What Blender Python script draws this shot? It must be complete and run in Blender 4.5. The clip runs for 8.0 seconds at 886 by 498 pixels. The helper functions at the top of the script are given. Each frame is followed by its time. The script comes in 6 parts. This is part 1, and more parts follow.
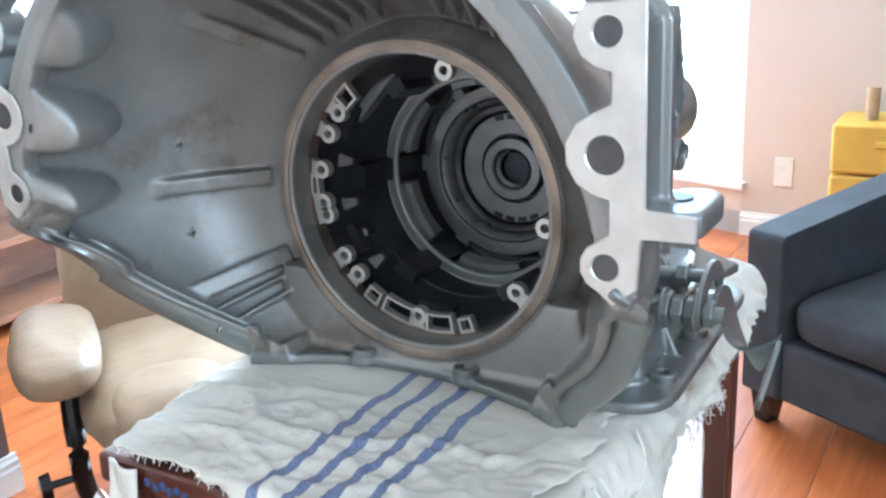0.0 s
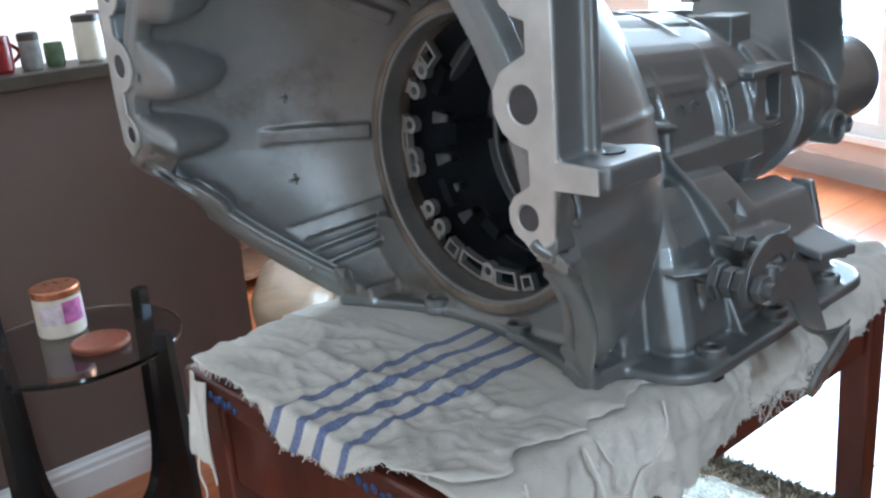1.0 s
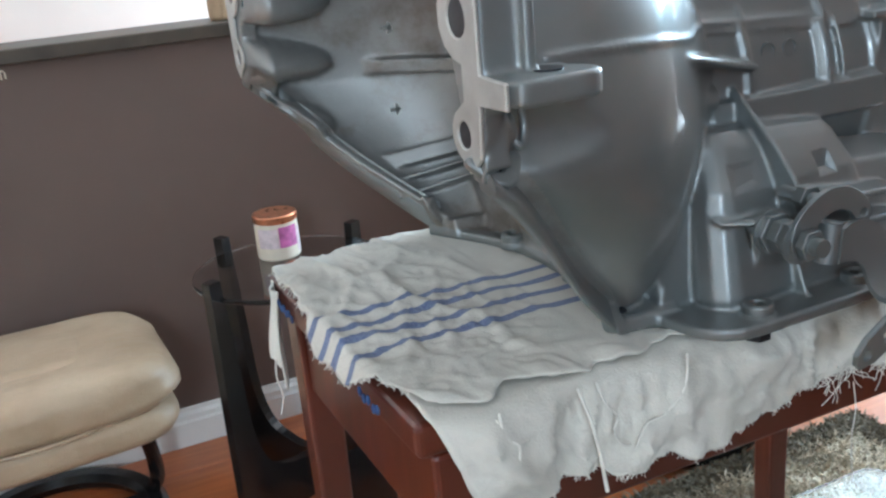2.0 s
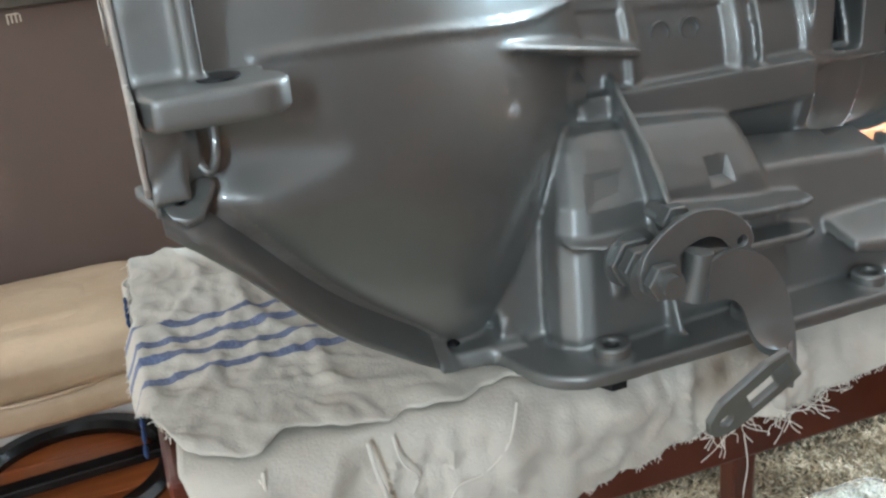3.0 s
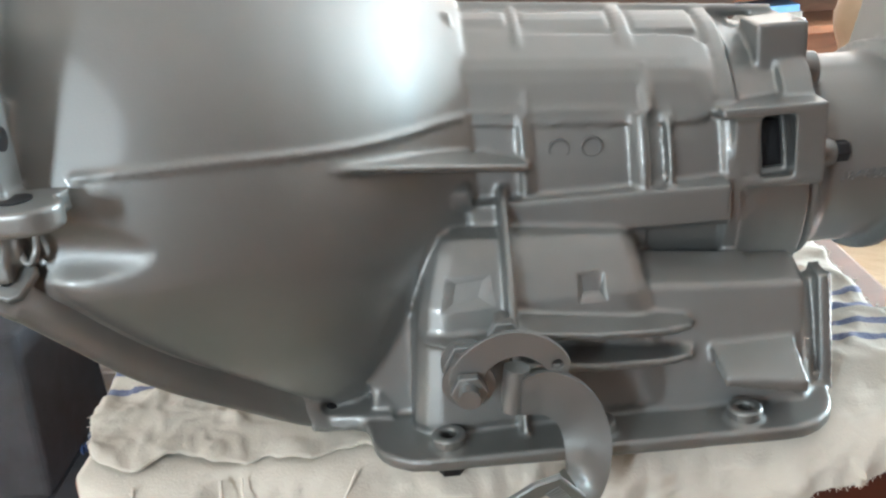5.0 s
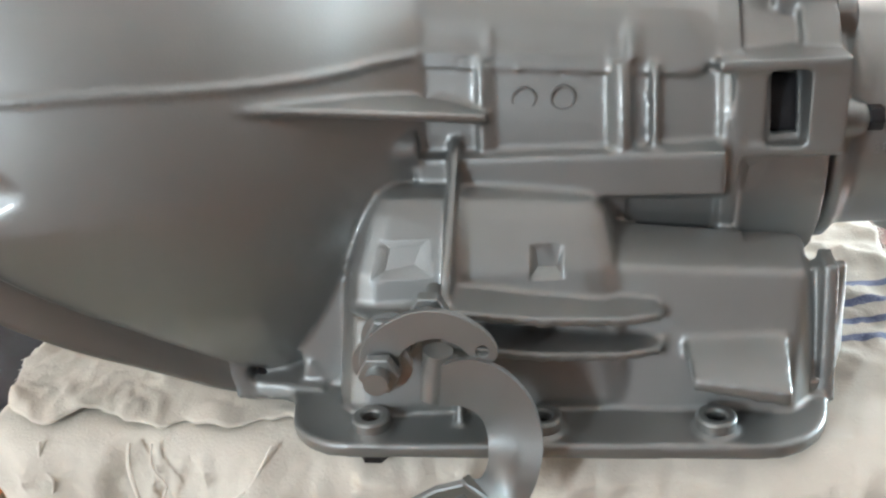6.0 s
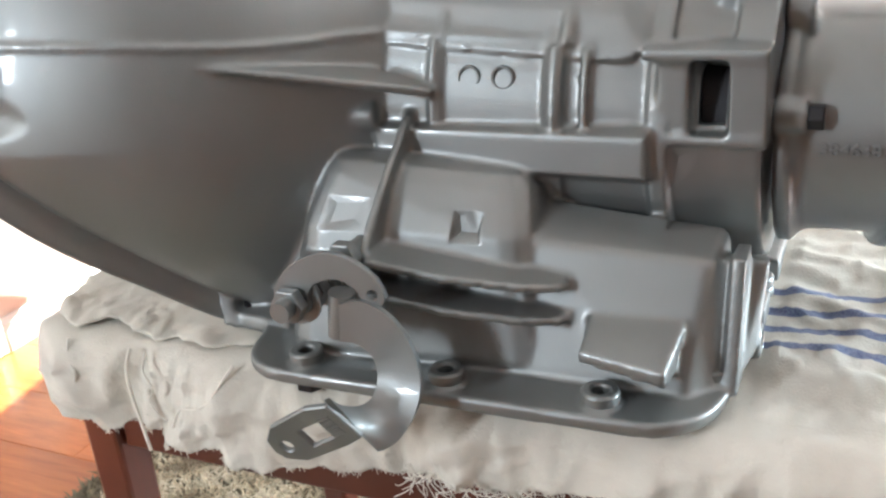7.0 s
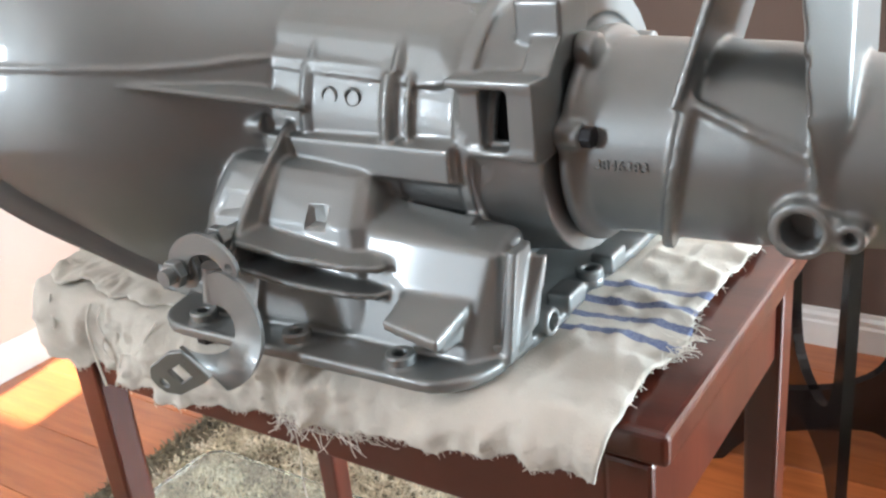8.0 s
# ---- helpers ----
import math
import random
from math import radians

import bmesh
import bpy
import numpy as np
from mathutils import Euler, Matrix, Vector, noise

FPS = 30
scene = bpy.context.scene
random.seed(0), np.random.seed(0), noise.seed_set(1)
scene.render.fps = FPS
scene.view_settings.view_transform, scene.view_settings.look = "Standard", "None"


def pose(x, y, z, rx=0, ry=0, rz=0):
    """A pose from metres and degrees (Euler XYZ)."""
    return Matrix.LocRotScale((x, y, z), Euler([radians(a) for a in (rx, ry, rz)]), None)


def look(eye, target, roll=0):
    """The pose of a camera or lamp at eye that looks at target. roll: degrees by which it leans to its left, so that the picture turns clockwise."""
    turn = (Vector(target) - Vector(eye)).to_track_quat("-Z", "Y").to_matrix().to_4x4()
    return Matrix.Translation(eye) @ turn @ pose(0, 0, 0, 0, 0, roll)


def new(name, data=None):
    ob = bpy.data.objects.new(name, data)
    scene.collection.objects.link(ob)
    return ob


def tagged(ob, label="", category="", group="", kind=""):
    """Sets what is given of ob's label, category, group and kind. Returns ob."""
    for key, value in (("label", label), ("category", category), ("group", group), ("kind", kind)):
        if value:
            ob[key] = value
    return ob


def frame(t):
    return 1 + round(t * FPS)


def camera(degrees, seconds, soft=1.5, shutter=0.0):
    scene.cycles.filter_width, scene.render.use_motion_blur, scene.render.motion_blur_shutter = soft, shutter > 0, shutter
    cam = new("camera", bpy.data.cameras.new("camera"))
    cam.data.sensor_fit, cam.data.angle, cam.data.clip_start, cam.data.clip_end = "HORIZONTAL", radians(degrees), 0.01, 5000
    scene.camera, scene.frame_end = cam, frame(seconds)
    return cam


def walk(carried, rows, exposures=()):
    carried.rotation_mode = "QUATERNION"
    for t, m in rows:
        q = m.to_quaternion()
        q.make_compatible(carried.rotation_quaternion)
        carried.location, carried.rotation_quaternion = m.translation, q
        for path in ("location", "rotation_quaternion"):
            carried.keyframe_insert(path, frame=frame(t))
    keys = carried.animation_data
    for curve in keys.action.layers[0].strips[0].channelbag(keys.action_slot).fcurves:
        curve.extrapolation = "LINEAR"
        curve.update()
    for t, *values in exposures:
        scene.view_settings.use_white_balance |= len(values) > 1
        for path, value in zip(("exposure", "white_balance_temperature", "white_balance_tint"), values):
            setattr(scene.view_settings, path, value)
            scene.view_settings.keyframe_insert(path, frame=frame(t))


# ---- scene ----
cam = camera(49.5, 8.0, soft=2.4)
PATH = [
    (0, (-0.3362, -0.3161, 1.1794), (0.8402, 0.3931, 0.7474), -3.0),
    (0.5, (-0.2981, -0.3730, 1.1628), (0.7855, 0.4752, 0.7373), -4.0),
    (1, (-0.2614, -0.4414, 1.1628), (0.6365, 0.5947, 0.7222), -4.6),
    (1.2, (-0.2455, -0.4644, 1.1542), (0.5789, 0.6329, 0.7200), -4.1),
    (2.3, (-0.0994, -0.5278, 1.1254), (0.4162, 0.7308, 0.6523), -5.6),
    (2.5, (-0.0569, -0.5069, 1.1182), (0.4889, 0.7330, 0.6293), -4.9),
    (3, (0.0058, -0.4925, 1.1311), (0.4226, 0.7769, 0.5933), -5.3),
    (3.5, (0.0410, -0.5018, 1.1657), (0.3600, 0.7769, 0.5861), -5.6),
    (4, (0.0857, -0.5299, 1.2010), (0.2866, 0.7891, 0.6610), -4.2),
    (4.5, (0.1642, -0.5616, 1.2082), (0.2282, 0.7726, 0.6696), -4.4),
    (4.7, (0.1836, -0.5674, 1.1995), (0.2074, 0.7726, 0.6732), -4.7),
    (6, (0.2873, -0.4946, 1.1642), (0.0792, 0.7970, 0.5630), -4.5),
    (6.5, (0.3499, -0.4860, 1.1614), (-0.0281, 0.7495, 0.5256), -4.0),
    (7, (0.4442, -0.4982, 1.1455), (-0.1404, 0.6970, 0.5940), -5.0),
    (7.5, (0.5465, -0.5198, 1.1642), (-0.1706, 0.5962, 0.6048), -5.9),
    (7.8, (0.5954, -0.5177, 1.1693), (-0.1483, 0.5810, 0.6106), -6.4),
    (8, (0.6329, -0.5033, 1.1722), (-0.1397, 0.5789, 0.6192), -6.2),
]
EXPOSURES = [(0.0, 3.85, 4950, -3), (0.5, 3.45, 4950, -3), (1.0, 2.95, 5000, -2), (2.5, 3.3, 5350, -3), (3.0, 3.25, 5600, -2), (4.0, 3.7, 5800, -2), (4.5, 3.65, 5850, -1), (6.0, 3.75, 5950, 2), (8.0, 3.65, 5900, 4)]
walk(cam, [(t, look(eye, target, roll)) for t, eye, target, roll in PATH], EXPOSURES)

# ---- light ----
SUN_WAY = Vector((-0.13, 0.90, -0.42)).normalized()
world = bpy.data.worlds.new("sky")
scene.world = world
world.use_nodes = True
wn = world.node_tree
sky = wn.nodes.new("ShaderNodeTexSky")
sky.sky_type = "NISHITA"
sky.sun_disc = False
sky.sun_elevation = math.asin(-SUN_WAY.z)
sky.sun_rotation = math.atan2(-SUN_WAY.x, -SUN_WAY.y)
wn.links.new(sky.outputs[0], wn.nodes["Background"].inputs[0])
wn.nodes["Background"].inputs[1].default_value = 0.14

sun_data = bpy.data.lights.new("sun", "SUN")
sun_data.energy, sun_data.angle, sun_data.color = 5.0, radians(0.5), (1.0, 0.93, 0.82)
sun = new("sun", sun_data)
sun.rotation_euler = SUN_WAY.to_track_quat("-Z", "Y").to_euler()


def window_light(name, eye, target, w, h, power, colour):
    """A rectangular area lamp in a window opening, standing in for sky light."""
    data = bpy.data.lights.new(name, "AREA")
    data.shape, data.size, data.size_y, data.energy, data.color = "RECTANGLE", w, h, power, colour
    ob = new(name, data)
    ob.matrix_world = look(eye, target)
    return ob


window_light("bay_window_light", (3.82, 1.76, 1.24), (2.85, 2.09, 1.24), 1.7, 1.8, 35, (0.9, 0.96, 1.0))
# fill added from an unseen south window for the gearbox's near side
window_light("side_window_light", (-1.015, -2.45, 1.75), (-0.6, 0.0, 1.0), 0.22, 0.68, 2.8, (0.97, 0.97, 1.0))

# ---- materials ----


def principled(name, colour, rough=0.5, metal=0.0):
    mat = bpy.data.materials.new(name)
    mat.use_nodes = True
    b = mat.node_tree.nodes["Principled BSDF"]
    b.inputs["Base Color"].default_value = (*colour, 1)
    b.inputs["Roughness"].default_value = rough
    b.inputs["Metallic"].default_value = metal
    return mat, mat.node_tree, b


def noise_tex(nt, scale, detail=4.0, rough=0.55, stretch=None, source="Object"):
    co = nt.nodes.new("ShaderNodeTexCoord")
    tex = nt.nodes.new("ShaderNodeTexNoise")
    tex.inputs["Scale"].default_value = scale
    tex.inputs["Detail"].default_value = detail
    tex.inputs["Roughness"].default_value = rough
    if stretch:
        mp = nt.nodes.new("ShaderNodeMapping")
        mp.inputs["Scale"].default_value = stretch
        nt.links.new(co.outputs[source], mp.inputs[0])
        nt.links.new(mp.outputs[0], tex.inputs["Vector"])
    else:
        nt.links.new(co.outputs[source], tex.inputs["Vector"])
    return tex


def ramp(nt, fac, stops):
    r = nt.nodes.new("ShaderNodeValToRGB")
    while len(r.color_ramp.elements) < len(stops):
        r.color_ramp.elements.new(0.5)
    for e, (p, c) in zip(r.color_ramp.elements, stops):
        e.position, e.color = p, (*c, 1)
    nt.links.new(fac, r.inputs[0])
    return r.outputs[0]


def mixed(nt, fac, a, b, kind="MIX"):
    m = nt.nodes.new("ShaderNodeMixRGB")
    m.blend_type = kind
    for sock, v in zip(m.inputs, (fac, a, b)):
        if isinstance(v, (int, float)):
            sock.default_value = v
        elif isinstance(v, tuple):
            sock.default_value = (*v, 1)
        else:
            nt.links.new(v, sock)
    return m.outputs[0]


def bump(nt, b, height, strength=0.3, distance=0.001):
    n = nt.nodes.new("ShaderNodeBump")
    n.inputs["Strength"].default_value = strength
    n.inputs["Distance"].default_value = distance
    nt.links.new(height, n.inputs["Height"])
    nt.links.new(n.outputs[0], b.inputs["Normal"])


def simple(name, colour, rough=0.5, metal=0.0, vary=0.25, scale=30.0, relief=0.2, depth=0.001, fine=400.0):
    """A surface with blotches at one scale and grain at another."""
    mat, nt, b = principled(name, colour, rough, metal)
    big = noise_tex(nt, scale)
    dark = tuple(c * (1 - vary) for c in colour)
    light = tuple(min(1, c * (1 + vary)) for c in colour)
    nt.links.new(ramp(nt, big.outputs[0], [(0.3, dark), (0.7, light)]), b.inputs["Base Color"])
    grain = noise_tex(nt, fine, 3)
    if relief:
        bump(nt, b, grain.outputs[0], relief, depth)
    r = nt.nodes.new("ShaderNodeMapRange")
    r.inputs["To Min"].default_value, r.inputs["To Max"].default_value = max(0.02, rough - 0.1), min(1, rough + 0.1)
    nt.links.new(big.outputs[0], r.inputs["Value"])
    nt.links.new(r.outputs[0], b.inputs["Roughness"])
    return mat


def cast_paint():
    """Silver-grey enamel over rough cast aluminium."""
    mat, nt, b = principled("grey_enamel_on_casting", (0.2, 0.205, 0.2), 0.55, 0.78)
    big = noise_tex(nt, 9, 5)
    col = ramp(nt, big.outputs[0], [(0.3, (0.245, 0.257, 0.256)), (0.7, (0.285, 0.297, 0.295))])
    dirt = noise_tex(nt, 45, 6, 0.7)
    spots = ramp(nt, dirt.outputs[0], [(0.62, (0, 0, 0)), (0.74, (1, 1, 1))])
    nt.links.new(mixed(nt, mixed(nt, 0.08, (0, 0, 0), spots), col, (0.2, 0.18, 0.15)), b.inputs["Base Color"])
    r = nt.nodes.new("ShaderNodeMapRange")
    r.inputs["To Min"].default_value, r.inputs["To Max"].default_value = 0.44, 0.54
    nt.links.new(big.outputs[0], r.inputs["Value"])
    nt.links.new(r.outputs[0], b.inputs["Roughness"])
    grain = noise_tex(nt, 900, 2)
    bump(nt, b, grain.outputs[0], 0.12, 0.0004)
    b.inputs["Coat Weight"].default_value = 0.5
    b.inputs["Coat Roughness"].default_value = 0.08
    return mat


ENAMEL = cast_paint()
RAW_ALU = simple("raw_machined_aluminium", (0.62, 0.61, 0.58), 0.42, 0.75, 0.12, 60, 0.15, 0.0003, 1500)


def stained_alu():
    """Bare cast aluminium with brown oil stains."""
    mat, nt, b = principled("bare_cast_aluminium", (0.42, 0.41, 0.39), 0.52, 0.6)
    big = noise_tex(nt, 14, 6, 0.6)
    col = ramp(nt, big.outputs[0], [(0.3, (0.26, 0.26, 0.252)), (0.7, (0.37, 0.362, 0.345))])
    stain = noise_tex(nt, 8, 7, 0.65)
    mask = ramp(nt, stain.outputs[0], [(0.53, (0, 0, 0)), (0.64, (0.8, 0.8, 0.8))])
    nt.links.new(mixed(nt, mask, col, (0.17, 0.14, 0.115)), b.inputs["Base Color"])
    grain = noise_tex(nt, 800, 3)
    bump(nt, b, grain.outputs[0], 0.2, 0.0004)
    return mat


BARE_CAST = stained_alu()
BRONZED = simple("heat_stained_machined_rim", (0.27, 0.225, 0.185), 0.4, 0.75, 0.5, 22, 0.15, 0.0003, 900)
STEEL = simple("zinc_plated_steel", (0.5, 0.51, 0.5), 0.3, 0.9, 0.15, 80, 0.1, 0.0002, 1200)
# dark clutch steel, also the discs that shade the joint's bolt holes
DARK_STEEL_AND_SHADE = simple("oily_dark_steel_and_hole_shade", (0.10, 0.10, 0.105), 0.35, 0.85, 0.3, 60, 0.1, 0.0003, 800)
# bore wall colour, far darker than the bare casting around it
DARK_INNER = simple("dark_bore_wall", (0.045, 0.05, 0.06), 0.35, 0.5, 0.35, 30, 0.2, 0.0005, 500)
SEAT_STEEL = simple("dull_oiled_steel", (0.24, 0.245, 0.25), 0.4, 0.7, 0.2, 50, 0.15, 0.0003, 900)
# black of the bolts, also of discs that paint shade into holes
BOLT_AND_SHADE_BLACK = simple("black_bolts_and_hole_shade", (0.03, 0.03, 0.033), 0.45, 0.6, 0.2, 80, 0.1, 0.0003, 900)
BROWN_PAINT = simple("taupe_brown_wall_paint", (0.15, 0.107, 0.09), 0.75, 0, 0.05, 2, 0.25, 0.0008, 350)
BEIGE_PAINT = simple("pink_beige_wall_paint", (0.66, 0.575, 0.51), 0.75, 0, 0.04, 2, 0.25, 0.0008, 350)
PALE_GROUND = simple("pale_outdoor_ground", (0.62, 0.6, 0.57), 0.9, 0, 0.12, 1.5, 0.3, 0.002, 60)
CEIL_PAINT = simple("white_ceiling_paint", (0.8, 0.79, 0.77), 0.8, 0, 0.03, 2, 0.3, 0.001, 250)
WHITE_TRIM = simple("white_trim_paint", (0.8, 0.8, 0.78), 0.4, 0, 0.04, 8, 0.1, 0.0005, 200)
LEDGE_WOOD = simple("dark_ledge_wood", (0.07, 0.055, 0.04), 0.5, 0, 0.3, 12, 0.2, 0.0005, 200)
GREY_CLOTH = simple("charcoal_woven_upholstery", (0.045, 0.05, 0.06), 0.9, 0, 0.25, 14, 0.6, 0.001, 900)
BLACK_LACQUER = simple("black_lacquered_wood", (0.012, 0.011, 0.011), 0.22, 0, 0.3, 10, 0.05, 0.0004, 90)
CHROME = simple("chromed_steel", (0.75, 0.76, 0.78), 0.1, 1.0, 0.05, 30, 0.0)
YELLOW = simple("yellow_plastic", (0.75, 0.5, 0.08), 0.45, 0, 0.08, 10, 0.1, 0.0005, 200)
CARD = simple("tan_card", (0.5, 0.36, 0.22), 0.8, 0, 0.15, 20, 0.1)
COPPER = simple("copper_foil_lid", (0.7, 0.32, 0.18), 0.3, 0.9, 0.2, 60, 0.1, 0.0004, 300)
WAX = simple("cream_candle_wax", (0.75, 0.68, 0.55), 0.5, 0, 0.06, 30, 0.1)
PINK_LABEL = simple("pink_label_paper", (0.55, 0.16, 0.4), 0.5, 0, 0.35, 40, 0.0)
PALE_LABEL = simple("pale_label_paper", (0.7, 0.6, 0.62), 0.5, 0, 0.2, 60, 0.0)
TERRACOTTA = simple("orange_brown_coaster", (0.22, 0.065, 0.03), 0.5, 0, 0.2, 60, 0.2)
RED_GLAZE = simple("dark_red_glaze", (0.2, 0.015, 0.015), 0.3, 0, 0.2, 20, 0.0)
JAR_GREY = simple("dull_grey_jar", (0.3, 0.29, 0.26), 0.5, 0, 0.3, 30, 0.1)
GREEN_DULL = simple("dull_green_ornament", (0.12, 0.17, 0.08), 0.6, 0, 0.4, 40, 0.2)
DARK_BLUE = simple("navy_thread", (0.03, 0.06, 0.16), 0.9, 0, 0.2, 80, 0.3)
THREAD = simple("cream_cotton_thread", (0.78, 0.75, 0.68), 0.9, 0, 0.1, 80, 0.3)
GRILLE_GREY = simple("grey_filter_mesh", (0.4, 0.4, 0.38), 0.8, 0, 0.15, 40, 0.2)
BOOK_BLUE = simple("blue_book_cover", (0.15, 0.35, 0.6), 0.5, 0, 0.1, 20, 0.0)
BOOK_PALE = simple("pale_book_cover", (0.6, 0.62, 0.66), 0.5, 0, 0.1, 20, 0.0)


def wood(name, dark, light, rough, stretch, coat=0.3, per_piece=False):
    mat, nt, b = principled(name, light, rough)
    grain = noise_tex(nt, 6, 8, 0.6, stretch)
    col = ramp(nt, grain.outputs[0], [(0.28, dark), (0.72, light)])
    if per_piece:
        info = nt.nodes.new("ShaderNodeObjectInfo")
        col = mixed(nt, 1.0, col, ramp(nt, info.outputs["Random"], [(0.0, (0.68, 0.64, 0.6)), (1.0, (1.2, 1.15, 1.1))]), "MULTIPLY")
    nt.links.new(col, b.inputs["Base Color"])
    fine = noise_tex(nt, 60, 4, 0.6, stretch)
    bump(nt, b, fine.outputs[0], 0.12, 0.0006)
    b.inputs["Coat Weight"].default_value = coat
    b.inputs["Coat Roughness"].default_value = 0.12
    return mat


MAHOGANY = wood("red_mahogany_stain", (0.05, 0.009, 0.005), (0.125, 0.026, 0.012), 0.32, (1, 6, 1), 0.5)
LAMINATE = wood("orange_cherry_laminate", (0.28, 0.075, 0.02), (0.5, 0.165, 0.05), 0.3, (0.5, 7, 1), 0.4, True)
SHELF_WOOD = wood("brown_bookcase_wood", (0.12, 0.05, 0.025), (0.26, 0.12, 0.06), 0.45, (1, 1, 5))


def leather():
    mat, nt, b = principled("cream_leather", (0.62, 0.47, 0.32), 0.36)
    big = noise_tex(nt, 7, 4)
    nt.links.new(ramp(nt, big.outputs[0], [(0.3, (0.42, 0.31, 0.2)), (0.7, (0.55, 0.43, 0.3))]), b.inputs["Base Color"])
    folds = noise_tex(nt, 9, 3, 0.5, (1, 3, 1))
    fine = noise_tex(nt, 300, 3)
    bump(nt, b, mixed(nt, 0.12, folds.outputs[0], fine.outputs[0]), 0.5, 0.012)
    return mat


LEATHER = leather()


def towel_cloth():
    """Off-white flour-sack cotton with four woven blue stripes; the flat cloth's own metres are in its UV map."""
    mat, nt, b = principled("striped_cotton_towel", (0.7, 0.66, 0.58), 0.92)
    uv = nt.nodes.new("ShaderNodeUVMap")
    uv.uv_map = "cloth"
    sep = nt.nodes.new("ShaderNodeSeparateXYZ")
    nt.links.new(uv.outputs[0], sep.inputs[0])
    wob = noise_tex(nt, 16, 2)
    off = nt.nodes.new("ShaderNodeMath")
    off.operation = "MULTIPLY_ADD"
    off.inputs[1].default_value = 0.016
    nt.links.new(wob.outputs[0], off.inputs[0])
    nt.links.new(sep.outputs[1], off.inputs[2])
    total = None
    for y in (0.013, -0.008, -0.029, -0.050):
        d = nt.nodes.new("ShaderNodeMath")
        d.operation = "COMPARE"
        d.inputs[1].default_value, d.inputs[2].default_value = y, 0.0036
        nt.links.new(off.outputs[0], d.inputs[0])
        if total is None:
            total = d.outputs[0]
        else:
            a = nt.nodes.new("ShaderNodeMath")
            a.operation = "MAXIMUM"
            nt.links.new(total, a.inputs[0])
            nt.links.new(d.outputs[0], a.inputs[1])
            total = a.outputs[0]
    big = noise_tex(nt, 13, 5)
    base = ramp(nt, big.outputs[0], [(0.3, (0.57, 0.54, 0.47)), (0.7, (0.73, 0.70, 0.625))])
    weave = noise_tex(nt, 700, 2)
    blue = ramp(nt, weave.outputs[0], [(0.35, (0.10, 0.13, 0.27)), (0.7, (0.24, 0.28, 0.42))])
    nt.links.new(mixed(nt, total, base, blue), b.inputs["Base Color"])
    bump(nt, b, mixed(nt, 0.5, weave.outputs[0], noise_tex(nt, 34, 5, 0.55).outputs[0]), 0.35, 0.0025)
    b.inputs["Sheen Weight"].default_value = 0.2
    return mat


TOWEL = towel_cloth()


def rug_pile():
    mat, nt, b = principled("mottled_shag_pile", (0.3, 0.25, 0.17), 0.95)
    big = noise_tex(nt, 9, 5, 0.65)
    col = ramp(nt, big.outputs[0], [(0.36, (0.26, 0.21, 0.145)), (0.5, (0.5, 0.42, 0.3)), (0.64, (0.68, 0.6, 0.47))])
    geo = nt.nodes.new("ShaderNodeNewGeometry")
    nt.links.new(mixed(nt, 1.0, col, ramp(nt, geo.outputs["Random Per Island"], [(0, (0.75, 0.75, 0.75)), (1, (1.2, 1.2, 1.17))]), "MULTIPLY"), b.inputs["Base Color"])
    return mat


RUG = rug_pile()
RUG_EDGE = simple("dark_rug_border", (0.14, 0.115, 0.075), 0.95, 0, 0.4, 60, 0.4, 0.003, 200)


def glass(name, tint, rough=0.0):
    mat, nt, b = principled(name, tint, rough)
    b.inputs["Transmission Weight"].default_value = 1.0
    b.inputs["IOR"].default_value = 1.45
    return mat


TABLE_GLASS = glass("green_tinted_table_glass", (0.86, 0.95, 0.92))
SMOKED = glass("smoked_table_glass", (0.62, 0.6, 0.58))
PANE = glass("window_glass", (1, 1, 1))

# ---- building helpers ----


def part(name, bm, mat, parent=None, label="", smooth=True, angle=35.0):
    """Links a bmesh as one mesh object, under a thing or part where one is given."""
    bmesh.ops.recalc_face_normals(bm, faces=bm.faces[:])
    for f in bm.faces:
        f.smooth = smooth
    if smooth:
        for e in bm.edges:
            if len(e.link_faces) == 2 and e.calc_face_angle(0) > radians(angle):
                e.smooth = False
    me = bpy.data.meshes.new(name)
    bm.to_mesh(me)
    bm.free()
    me.materials.append(mat)
    ob = new(name, me)
    if parent:
        ob.parent = parent
    if label:
        ob["label"] = label
    return ob


def thing(name, label, category, group="", kind="", at=(0, 0, 0), turn=0.0):
    ob = new(name)
    ob.empty_display_size = 0.05
    ob.matrix_world = pose(*at, 0, 0, turn)
    return tagged(ob, label, category, group, kind)


def bevelled(ob, width=0.002, segments=2):
    m = ob.modifiers.new("edges", "BEVEL")
    m.width, m.segments, m.limit_method, m.angle_limit = width, segments, "ANGLE", radians(40)
    return ob


def box(bm, lo, hi, m=None):
    vs = [bm.verts.new((x, y, z)) for x in (lo[0], hi[0]) for y in (lo[1], hi[1]) for z in (lo[2], hi[2])]
    for q in ((0, 1, 3, 2), (4, 6, 7, 5), (0, 4, 5, 1), (2, 3, 7, 6), (0, 2, 6, 4), (1, 5, 7, 3)):
        bm.faces.new([vs[i] for i in q])
    if m:
        bmesh.ops.transform(bm, matrix=m, verts=vs)
    return vs


def hull(bm, points):
    other = bmesh.new()
    vs = [other.verts.new(p) for p in points]
    bmesh.ops.convex_hull(other, input=vs)
    bmesh.ops.delete(other, geom=[v for v in other.verts if not v.link_faces], context="VERTS")
    joined(bm, other)


def joined(bm, other):
    me = bpy.data.meshes.new("tmp")
    other.to_mesh(me)
    other.free()
    bm.from_mesh(me)
    bpy.data.meshes.remove(me)


